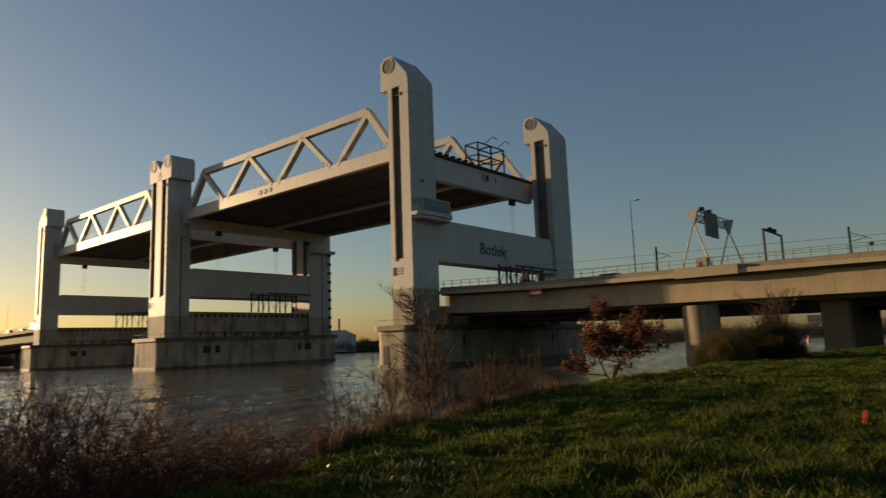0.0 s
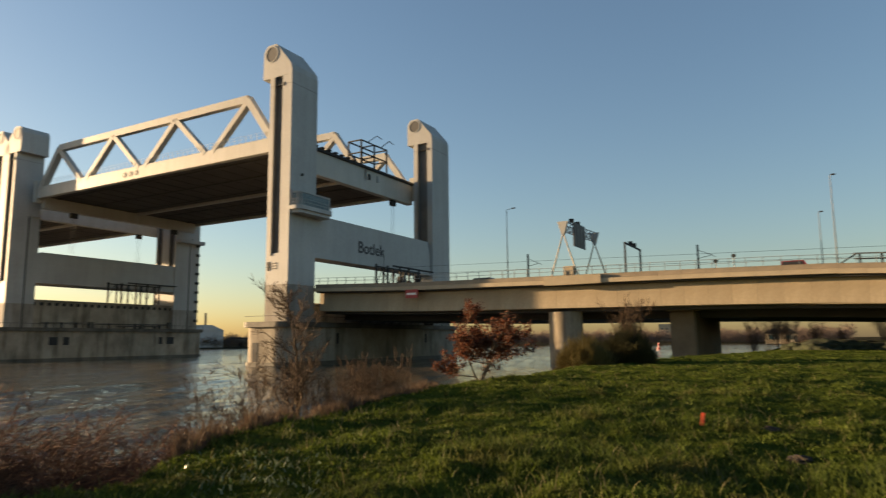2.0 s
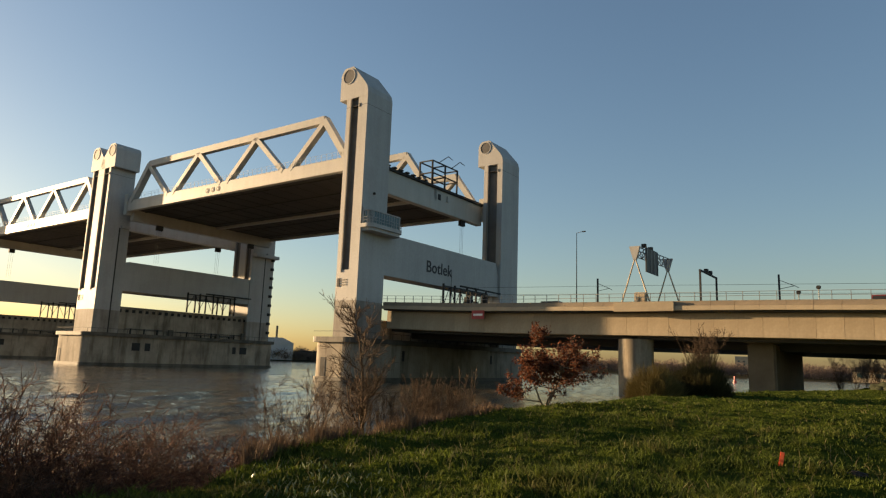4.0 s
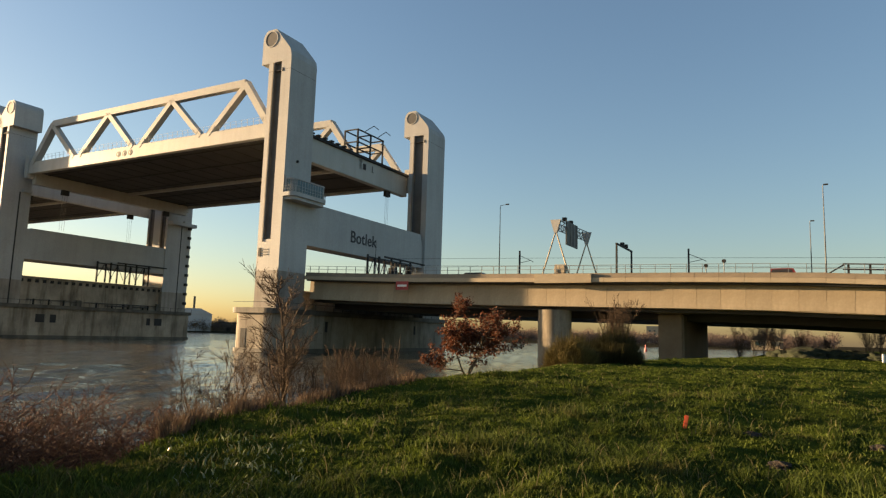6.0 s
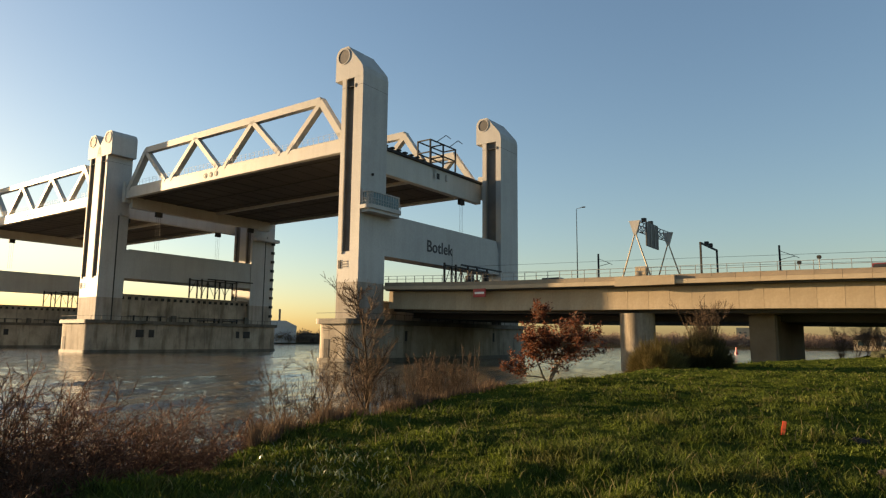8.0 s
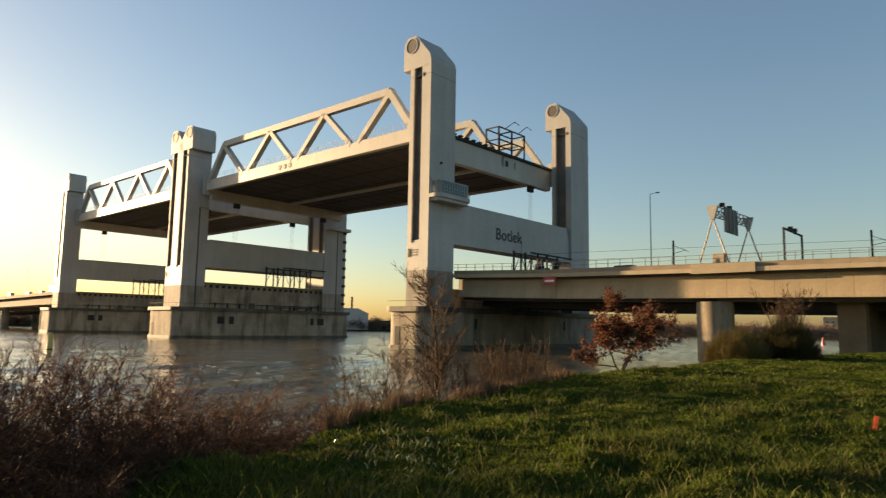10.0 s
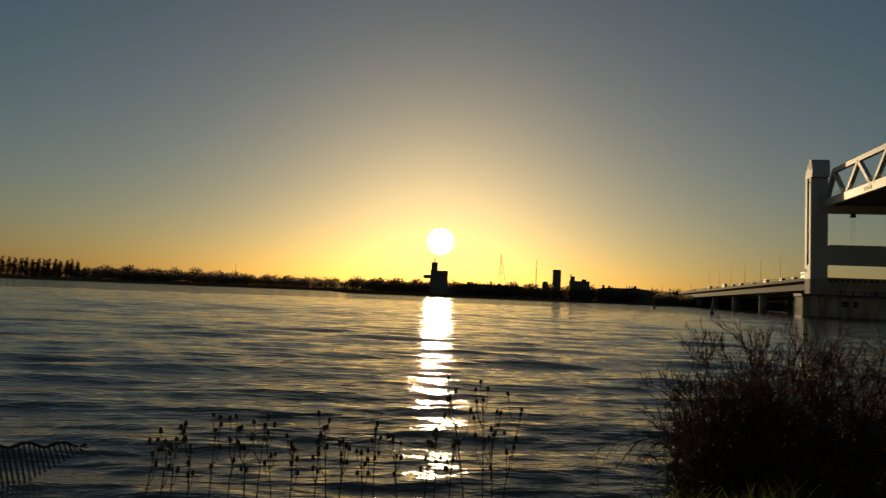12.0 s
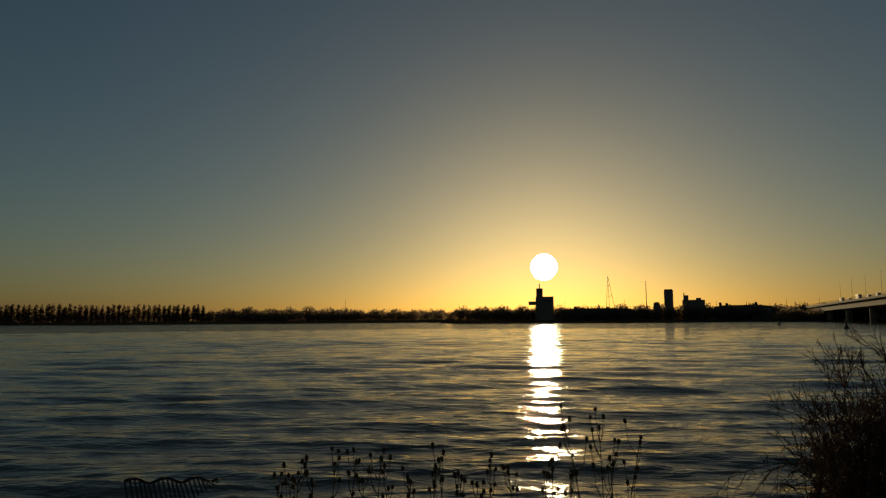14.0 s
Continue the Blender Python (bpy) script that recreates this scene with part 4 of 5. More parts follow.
def grow(rng, base, height, levels, spread, kids, r0, up=0.5, first=1, wander=0.12, tip=0.003, start=0.25):
    """Bare branching plant: rows of bars from the base upwards."""
    segs, front = [], []
    for k in range(first):
        a = rng.uniform(0, 2 * math.pi)
        d = np.array([math.cos(a) * spread * (0.15 if first == 1 else 0.9), math.sin(a) * spread * (0.15 if first == 1 else 0.9), 1.0])
        front.append((np.array(base, float), d / np.linalg.norm(d), height * rng.uniform(0.75, 1.0) * 0.6, r0))
    for lev in range(levels):
        nxt = []
        for p, d, ln, r in front:
            m = 4
            pts, q, dd = [p], p, d
            for i in range(m):
                dd = dd + rng.normal(0, wander, 3)
                dd[2] += up * 0.08
                dd /= np.linalg.norm(dd)
                q = q + dd * ln / m
                pts.append(q)
            rs = np.linspace(r, max(r * 0.45, tip), m + 1)
            for i in range(m):
                segs.append((*pts[i], *pts[i + 1], rs[i], rs[i + 1]))
            for j in range(kids):
                f = rng.uniform(start, 1.0)
                i = min(int(f * m), m - 1)
                c = pts[i] + (pts[i + 1] - pts[i]) * (f * m - i)
                nd = dd + rng.normal(0, spread, 3)
                nd[2] = abs(nd[2]) * 0.6 + up * 0.4
                nd /= np.linalg.norm(nd)
                nxt.append((c, nd, ln * rng.uniform(0.4, 0.75), max(rs[i] * 0.55, tip)))
        front = nxt
    return segs


def plant(name, segs, mat, label, category, base, sides=3, group="", parts=("trunk", "crown"), thick=None):
    """A leafless plant as a thing with its thick wood and its fine wood as two parts."""
    s = np.asarray(segs, dtype=float)
    base = np.asarray(base, dtype=float)
    s[:, :3] -= base
    s[:, 3:6] -= base
    t = new(name)
    t.location = tuple(base)
    tagged(t, label, category, group)
    lim = np.quantile(s[:, 6], 0.9) if thick is None else thick
    for nm, pick in zip(parts, (s[:, 6] >= lim, s[:, 6] < lim)):
        if pick.sum():
            v, f = sticks(s[pick], sides)
            mesh_from(nm, v, f, mat, "", "", "" if nm == "trunk" else "stuff", parent=t)
    return t


rng = np.random.default_rng(7)
def reach(az, r, el):
    """Height of a plant on the ground at az, r whose top is seen at that elevation."""
    return 5.0 + r * math.tan(radians(el)) - float(at_ground(az, r)[2])


def sized(segs, base, h, most=None):
    """Scale a plant about its base so that nearly all of it stays below h, and within a width."""
    s = np.array(segs)
    cut = base[2] + 1.12 * (np.quantile(s[:, 5], 0.97) - base[2])
    s = s[(s[:, 5] < cut) & (s[:, 2] < cut)]
    k = h / (np.quantile(s[:, 5], 0.985) - base[2])
    kx = k if most is None else min(k, most / np.quantile(np.hypot(s[:, 3] - base[0], s[:, 4] - base[1]), 0.96))
    for c in (0, 3):
        s[:, c:c + 3] = np.array(base) + (s[:, c:c + 3] - np.array(base)) * np.array([kx, kx, k])
    return s


def young_tree(g, base, h, stems=1, limbs=15, twigs=7, fine=4, r0=0.05, tip=0.005, angle=0.7, splay=0.1, wide=(0.52, 0.36), lift=0.10, lean=0.0):
    """Upright stem with limbs that leave at a sharp angle, curve upwards and fork twice more."""
    segs = []

    def shoot(p, d, ln, ra, rb, m, lift, wob):
        pts, q = [p], p
        for i in range(m):
            d = d + g.normal(0, wob, 3)
            d[2] += lift
            d = d / np.linalg.norm(d)
            q = q + d * ln / m
            pts.append(q)
        rs = np.linspace(ra, rb, m + 1)
        for i in range(m):
            segs.append((*pts[i], *pts[i + 1], rs[i], rs[i + 1]))
        return pts, rs, d

    def side(d, a):
        w = np.cross(d, g.normal(0, 1, 3))
        w = w / np.linalg.norm(w)
        return d * math.cos(a) + w * math.sin(a)

    for k in range(stems):
        d0 = np.array([g.normal(0, splay) - lean, g.normal(0, splay), 1.0])
        hs = h * g.uniform(0.7, 1.0) if stems > 1 else h
        pts, rs, _ = shoot(np.array(base, float) + (np.array([g.normal(0, 0.2), g.normal(0, 0.2), 0]) if stems > 1 else 0), d0 / np.linalg.norm(d0), hs, r0, tip, 10, 0.06, 0.05)
        for j in range(limbs):
            f = g.uniform(0.14, 0.95)
            i = int(f * 10)
            ln = hs * (wide[0] - wide[1] * f) * g.uniform(0.7, 1.2)
            lp, lr, ld = shoot(pts[i], side(np.array([0, 0, 1.0]), angle * g.uniform(0.7, 1.3)), ln, max(rs[i] * 0.5, tip), tip, 6, lift, 0.10)
            for t in range(twigs):
                i2 = int(g.integers(1, 6))
                tp, tr, td = shoot(lp[i2], side(ld, g.uniform(0.4, 0.9)), ln * g.uniform(0.25, 0.5), max(lr[i2] * 0.6, tip * 0.9), tip * 0.7, 4, 0.07, 0.12)
                for u in range(fine):
                    shoot(tp[int(g.integers(1, 4))], side(td, g.uniform(0.4, 0.9)), ln * g.uniform(0.10, 0.24), tip * 0.75, tip * 0.55, 2, 0.06, 0.12)
    return segs


# bare young trees at the water's edge
for az, r, el, kw in ((2.6, 19.0, 4.9, dict(r0=0.085, limbs=26, twigs=9, fine=5, tip=0.0085, angle=0.85, splay=0.02, wide=(0.52, 0.30), lift=0.06, lean=-0.03)), (6.6, 18.6, -0.6, dict(r0=0.03, limbs=14, angle=1.0, wide=(0.6, 0.3), lift=0.04)), (7.8, 15.5, -1.2, dict(stems=5, r0=0.016, limbs=7, twigs=5, splay=0.35)),
                      (9.6, 14.0, -2.4, dict(stems=5, r0=0.014, limbs=7, twigs=5, splay=0.4)), (6.4, 16.0, -2.4, dict(stems=4, r0=0.014, limbs=7, twigs=5, splay=0.4))):
    b = at_ground(az, r, -0.1)
    h = reach(az, r, el)
    plant("bare_tree", sized(young_tree(rng, b, h, **kw), b, h), M_TREE, "bare young tree with fine twigs catching the sun", "tree", b, thick=0.012)
# upright shrubs between the trees
for az, r, el in ((-2.8, 20, -0.9), (-4.4, 21.5, -1.1), (-1.0, 19, -1.7), (0.8, 18, -2.5), (-2.0, 21, -1.7), (-3.6, 20.4, -1.6), (-5.4, 22, -2.2)):
    b = at_ground(az, r, -0.1)
    h = reach(az, r, el)
    plant("bare_shrub", sized(young_tree(rng, b, h, stems=13, limbs=5, twigs=4, fine=2, r0=0.012, tip=0.005, angle=0.4, splay=0.22), b, h), M_TREE, "upright bare shrub on the bank", "shrub", b, group="shrubs on the bank", parts=("stem_mass", "twig_mass"))
b = at_ground(-6.6, 23.5, -0.1)
h = reach(-6.6, 23.5, -0.1)
plant("bare_shrub", sized(young_tree(rng, b, h, stems=3, limbs=5, twigs=3, fine=1, r0=0.014, tip=0.006, angle=0.4, splay=0.16), b, h), M_TREE, "tall thin bare shrub on the bank", "shrub", b, group="shrubs on the bank", parts=("stem_mass", "twig_mass"))
b = at_ground(-25.2, 54, -0.1)
h = reach(-25.2, 54, 3.3)
plant("bare_tree", sized(young_tree(rng, b, h, stems=13, limbs=8, twigs=5, fine=2, r0=0.05, tip=0.013, angle=0.5, splay=0.34), b, h), M_TREE, "bare upright tree behind the thicket", "tree", b)


def bramble(az, r, el, w, stems, mat, seed):
    """Tangled canes that rise, arch over and carry short crooked twigs."""
    g = np.random.default_rng(seed)
    b = at_ground(az, r, -0.05)
    h = max(reach(az, r, el), 0.5)
    segs = []
    def shoot(p, d, ln, ra, rb, m, bend, wob):
        pts = [p]
        for i in range(m):
            d = d + g.normal(0, wob, 3)
            d[2] += bend
            d = d / np.linalg.norm(d)
            q = p + d * ln / m
            r1, r2 = ra + (rb - ra) * i / m, ra + (rb - ra) * (i + 1) / m
            segs.append((*p, *q, r1, r2))
            p = q
            pts.append((p, d, r2))
        return pts[1:]

    for k in range(stems):
        p = b + np.array([g.normal(0, w * 0.45), g.normal(0, w * 0.45), 0])
        p[2] = float(ground_z(p[0], p[1])) - 0.05
        top = h * g.uniform(0.55, 1.0) ** 0.7 + (b[2] - p[2])
        a = g.uniform(0, 2 * math.pi)
        lean = g.uniform(0.15, 0.75)
        cane = shoot(p, np.array([math.cos(a) * lean, math.sin(a) * lean, 1.0]), top * 1.9, g.uniform(0.006, 0.011), 0.0042, 12, -0.115, 0.15)
        for q, d, r_ in cane[2:]:
            for j in range(int(g.integers(1, 3))):
                sd = d * 0.8 + g.normal(0, 0.55, 3)
                sd[2] += 0.25
                for i, (q2, d2, r2) in enumerate(shoot(q, sd, top * g.uniform(0.12, 0.36), max(r_ * 0.6, 0.005), 0.004, 3, 0.05, 0.22)):
                    for u in range(2 if i else 1):
                        shoot(q2, d2 + g.normal(0, 0.7, 3), g.uniform(0.06, 0.2), 0.004, 0.003, 1, 0.0, 0.1)
    plant("bramble_bush", sized(segs, b, h, w * 1.9 + (0.1 if az > 37 else 0.5)), mat, "tangled leafless reddish bramble on the bank slope", "bush", b, group="thicket along the bank", parts=("cane", "twig_tangle"), thick=0.0058)


# bramble thicket along the bank
THICKET = ((35.6, 9.1, -2.8, 0.45, 34), (34.0, 9.3, -2.2, 0.7, 60), (31.0, 9.5, -3.2, 0.8, 56),
           (27.8, 9.8, -4.1, 0.9, 52), (24.5, 10.4, -4.7, 1.0, 50), (21.0, 11.2, -5.2, 1.0, 50), (17.5, 12.2, -5.8, 1.0, 46), (14.0, 13.2, -6.3, 1.0, 38), (11.0, 14.0, -6.6, 0.8, 26))
SKIRT = ((34.0, 7.6, -8.2, 0.55, 34), (31.0, 7.7, -7.6, 0.8, 44), (27.0, 8.2, -8.0, 0.8, 42), (22.5, 9.0, -8.2, 0.8, 40), (18.5, 10.2, -8.6, 0.8, 34),
         (31.5, 6.5, -11.8, 0.45, 24), (28.0, 7.0, -11.3, 0.6, 28), (24.0, 7.8, -11.0, 0.6, 24), (29.0, 5.9, -14.0, 0.4, 18))
# open hawthorn shrubs at the end of the thicket, with the water showing through
for az, r, el, stems, limbs, splay, most in ((37.6, 8.8, -2.6, 9, 15, 0.34, 0.8), (36.2, 9.3, -2.3, 6, 10, 0.25, 0.8), (39.6, 8.5, -4.6, 6, 10, 0.35, 0.42), (41.4, 8.2, -8.0, 5, 8, 0.4, 0.28), (38.4, 7.6, -9.0, 6, 9, 0.4, 0.45)):
    b = at_ground(az, r, -0.1)
    h = reach(az, r, el)
    plant("hawthorn_bush", sized(young_tree(rng, b, h, stems=stems, limbs=limbs, twigs=6, fine=4, r0=0.017, tip=0.0042, angle=1.05, splay=splay, wide=(0.50, 0.24), lift=0.01), b, h, most), M_TWIGD,
          "open leafless hawthorn bush at the water's edge", "bush", b, group="thicket along the bank", parts=("cane", "twig_tangle"), thick=0.0075)
for k, (az, r, el, w, n) in enumerate(THICKET + SKIRT):
    bramble(az, r, el, w, int(n * (1.4 if k < len(THICKET) else 0.8)), M_TWIGD if az > 35 else M_TWIG, 300 + k)
# dry stems along the crest
n = 11000
az = rng.uniform(-9, 12, n)
e = np.interp(az, SH[:, 0], SH[:, 1])
s = np.interp(az, SH[:, 0], SH[:, 2])
r = e + (s - e) * (0.02 + 0.30 * rng.random(n) ** 1.5)
x, y = polar(az, r)
clump = 0.5 + 0.5 * np.sin(az * 1.7 + 1.0) * np.sin(az * 0.6)
hgt = (0.18 + 0.34 * rng.random(n)) * (0.55 + 0.6 * clump)
v, f = blades(np.stack([x, y, ground_z(x, y) - 0.03], 1), hgt, np.full(n, 0.25), np.full(n, 0.012) + r * 0.0003, rng)
mesh_from("dry_stems", v, f, M_DRY, "dry reddish-brown stems along the top of the bank", "reeds", "stuff")


def leafy(name, az, r, h, w, label, leaf_mat, leaves, size, lv, seed):
    g = np.random.default_rng(seed)
    b = at_ground(az, r, -0.1)
    t = new(name)
    t.location = tuple(b)
    tagged(t, label, "tree")
    segs = grow(g, (0, 0, 0), h, lv, 0.75, 4, h * 0.014, 0.35, first=3, wander=0.12, tip=0.006, start=0.12)
    sg = np.array(segs)
    wide = w / 2.6
    sg[:, [0, 1, 3, 4]] *= wide
    segs = sg
    v, f = sticks(segs, 4)
    mesh_from("branch_frame", v, f, M_BARK, "", "", parent=t)
    tips = sg[sg[:, 6] <= np.quantile(sg[:, 6], 0.6)]
    c = tips[g.integers(0, len(tips), leaves)][:, 3:6] + g.normal(0, 0.07, (leaves, 3))
    a = g.normal(0, 1, (leaves, 3))
    a /= np.linalg.norm(a, axis=1, keepdims=True)
    d = np.cross(a, g.normal(0, 1, (leaves, 3)))
    d /= np.linalg.norm(d, axis=1, keepdims=True)
    ln, wd = size * g.uniform(0.7, 1.3, (leaves, 1)), size * g.uniform(0.35, 0.6, (leaves, 1))
    k = np.cross(a, d) * 0.02
    lv_ = np.stack([c, c + a * ln * 0.5 + d * wd * 0.5 + k, c + a * ln, c + a * ln * 0.5 - d * wd * 0.5 + k], 1).reshape(-1, 3)
    mesh_from("leaves", lv_, np.arange(len(lv_)).reshape(-1, 4), leaf_mat, "withered russet leaves", "", parent=t)


leafy("oak_tree", -12.6, 28, 3.75, 2.9, "young oak holding withered russet leaves", M_OAK, 6400, 0.13, 5, 5)

# willow thicket on the crest
for az, r, h, w, stem in ((-20.3, 45.5, 1.0, 0.6, M_GORSE), (-21.4, 46, 2.7, 1.4, M_GORSE), (-23.0, 48.5, 2.3, 0.9, M_BROOM), (-24.9, 49, 3.1, 1.6, M_BROOM)):
    b = at_ground(az, r, -0.2)
    m = 5200
    th, ra = rng.uniform(0, 2 * math.pi, m), np.sqrt(rng.random(m))
    o = np.stack([b[0] + np.cos(th) * ra * w, b[1] + np.sin(th) * ra * w, np.full(m, b[2])], 1)
    top = h * np.sqrt(np.clip(1 - (ra * 0.92) ** 2, 0.05, 1)) * rng.uniform(0.45, 1.0, m) * (0.85 + 0.25 * np.sin(th * 3 + az) * np.cos(ra * 6)) + (rng.random(m) > 0.93) * rng.uniform(0, 0.5, m)
    lo = o + np.stack([np.zeros(m), np.zeros(m), top * rng.uniform(0.0, 0.75, m)], 1)
    hi = o + np.stack([np.cos(th) * ra * 0.5 + rng.normal(0, 0.15, m), np.sin(th) * ra * 0.5 + rng.normal(0, 0.15, m), top], 1)
    plant("willow_bush", np.hstack([lo, hi, np.full((m, 1), 0.014), np.full((m, 1), 0.006)]), stem, "dense dark green-brown rounded bush on the bank" if stem is M_BROOM else "dense olive-brown rounded bush on the bank", "bush", b, group="thicket by the viaduct", parts=("stem_mass", "twig_mass"))

# grass: a short sward, then leaning tufts
def on_sward(az, r, over=0.22):
    e, s_ = np.interp(az, SH[:, 0], SH[:, 1]), np.interp(az, SH[:, 0], SH[:, 2])
    k = r < e + over * (s_ - e)
    return az[k], r[k]


n = 260000
az, r = on_sward(rng.uniform(-56, 64, n), 1.6 * np.exp(rng.random(n) * math.log(95 / 1.6)))
x, y = polar(az, r)
v, f = blades(np.stack([x, y, ground_z(x, y) - 0.01], 1), rng.uniform(0.03, 0.085, len(r)), rng.uniform(0.2, 0.9, len(r)), 0.005 + r * 0.0010, rng)
mesh_from("grass", v, f, M_GRASS, "short rough green meadow sward", "grass", "stuff")
n = 17000
az, r = on_sward(rng.uniform(-56, 62, n), 1.8 * np.exp(rng.random(n) ** 0.85 * math.log(90 / 1.8)), 0.1)
cx, cy = polar(az, r)
m = 20
size = rng.gamma(3.0, 0.33, len(r)) * (0.6 + 0.5 * np.sin(cx * 0.8 + np.sin(cy * 0.6)) * np.sin(cy * 0.9))
size = np.clip(size, 0.25, 2.4)
th, ra = rng.uniform(0, 2 * math.pi, (len(r), m)), np.sqrt(rng.random((len(r), m))) * 0.13 * size[:, None]
x, y = (cx[:, None] + np.cos(th) * ra).ravel(), (cy[:, None] + np.sin(th) * ra).ravel()
rr2 = np.repeat(r, m)
hgt = (np.repeat(size, m) * rng.uniform(0.06, 0.15, len(x)))
v, f = blades(np.stack([x, y, ground_z(x, y) - 0.01], 1), hgt, rng.uniform(0.3, 1.1, len(x)), 0.006 + rr2 * 0.0010, rng)
mesh_from("grass_tufts", v, f, M_TUFT, "leaning darker green grass tufts", "grass", "stuff")
n = 2500
az = rng.uniform(-50, 25, n)
r = 2.5 * np.exp(rng.random(n) * math.log(50 / 2.5))
keep = r < np.interp(az, SH[:, 0], SH[:, 1])
az, r = az[keep], r[keep]
x, y = polar(az, r)
v, f = blades(np.stack([x, y, ground_z(x, y) - 0.01], 1), rng.uniform(0.06, 0.24, len(r)), rng.uniform(0.3, 1.0, len(r)), 0.005 + r * 0.0008, rng)
mesh_from("straw", v, f, M_STRAW, "bleached dry grass blades among the green", "grass", "stuff")

# pale broad-leaved weeds near the eye
n = 260
az, r = rng.normal(5.5, 3.0, n), rng.normal(8.3, 1.0, n)
keep = (r > 3) & (r < np.interp(az, SH[:, 0], SH[:, 1]) + 0.5)
az, r = az[keep], r[keep]
x, y = polar(az, r)
v, f = blades(np.stack([x, y, ground_z(x, y) + 0.02], 1), rng.uniform(0.04, 0.09, len(r)), rng.uniform(0.4, 1.2, len(r)), rng.uniform(0.015, 0.03, len(r)), rng)
mesh_from("pale_weeds", v, f, M_WEED, "pale broad-leaved weeds shining among the grass", "weeds", "stuff")

# orange marker peg
mk = new("marker_peg")
mk.location = tuple(at_ground(-30.3, 12.65, -0.03))
tagged(mk, "small orange plastic marker peg stuck in the grass", "peg")
bm = box(-0.035, 0.035, -0.012, 0.012, 0, 0.25, bevel=0.008)
pk = new("peg", mesh_of("peg", bm, M_ORANGE))
pk.parent = mk
pk.rotation_euler = (radians(6), radians(10), radians(-31))

# teasels on the slope
def teasel(az, r, h, seed):
    g = np.random.default_rng(seed)
    b = at_ground(az, r, -0.05)
    t = new("teasel")
    t.location = tuple(b)
    tagged(t, "dry brown teasel with spiny seed heads", "teasel", "teasels on the bank")
    segs, arms, heads = [], [], []
    lean = g.normal(0, 0.07, 2)
    pts = [np.array([lean[0] * h * q ** 1.5, lean[1] * h * q ** 1.5, h * q]) for q in np.linspace(0, 1, 6)]
    for i in range(5):
        segs.append((*pts[i], *pts[i + 1], 0.007 - 0.0007 * i, 0.0065 - 0.0007 * i))
    heads.append((pts[-1], pts[-1] - pts[-2]))
    for q in (0.45, 0.62, 0.78, 0.9):
        for sgn in (0, 1):
            if g.random() < 0.25:
                continue
            i = int(q * 5)
            c = pts[i] + (pts[min(i + 1, 5)] - pts[i]) * (q * 5 - i)
            a = g.uniform(0, 2 * math.pi)
            ln = h * g.uniform(0.14, 0.3)
            d1 = np.array([math.cos(a) * 0.55, math.sin(a) * 0.55, 0.9])
            m = c + d1 * ln * 0.5
            e_ = m + np.array([math.cos(a) * 0.15, math.sin(a) * 0.15, 1.0]) * ln * 0.55
            arms.append([(*c, *m, 0.004, 0.0035), (*m, *e_, 0.0035, 0.003)])
            heads.append((e_, e_ - m))
    v, f = sticks(segs, 5)
    mesh_from("stem", v, f, M_TEASEL, "", "", parent=t)
    for arm in arms:
        v, f = sticks(arm, 5)
        mesh_from("side_stem", v, f, M_TEASEL, "", "", parent=t)
    for c, d in heads:
        bm = bmesh.new()
        hh = g.uniform(0.042, 0.066)
        bmesh.ops.create_icosphere(bm, subdivisions=2, radius=1.0)
        for w in bm.verts:
            k = 1 + 0.13 * math.sin(w.co.x * 17 + w.co.y * 23 + w.co.z * 31)
            w.co = Vector((w.co.x * 0.0165 * k, w.co.y * 0.0165 * k, w.co.z * hh * 0.5 + hh * 0.45))
        q = Vector(d).to_track_quat("Z", "Y").to_matrix()
        for w in bm.verts:
            w.co = q @ w.co + Vector(c)
        hd = new("seed_head", mesh_of("seed_head", bm, M_TEASEL))
        hd.parent = t
        bracts = []
        for k in range(7):
            a = 2 * math.pi * k / 7
            o = Vector((math.cos(a), math.sin(a), 0.25))
            bracts.append((*c, *(np.array(c) + np.array(q @ (o * 0.04))), 0.0018, 0.0006))
        v, f = sticks(bracts, 3)
        mesh_from("bract_collar", v, f, M_TEASEL, "", "", "stuff", parent=hd)


TEASELS = ((57.4, 6.4, 1.75), (58.9, 6.3, 1.72), (55.9, 6.5, 1.62), (56.6, 6.1, 1.3), (76.3, 6.2, 1.45), (78.6, 6.3, 1.32), (80.0, 6.1, 1.36), (75.0, 6.5, 1.25),
                                (82.9, 6.2, 1.28), (83.7, 6.0, 1.1), (81.6, 5.9, 1.0), (70.6, 6.2, 1.36), (71.6, 6.4, 1.2), (69.6, 6.0, 1.1), (66.7, 6.2, 1.2), (64.6, 6.3, 1.24),
                                (61.5, 6.1, 1.38), (62.4, 6.3, 1.18), (73.6, 6.0, 1.05), (84.8, 6.2, 1.15), (60.3, 5.9, 1.05), (77.2, 5.9, 1.0), (15.0, 13.0, 1.35), (15.4, 12.8, 1.2), (67.6, 6.0, 0.95))
for k, (az, r, h) in enumerate(TEASELS):
    teasel(az, r, h * (0.66 if 55 < az < 60 else 1.0 if az < 20 else 0.57), 100 + k)

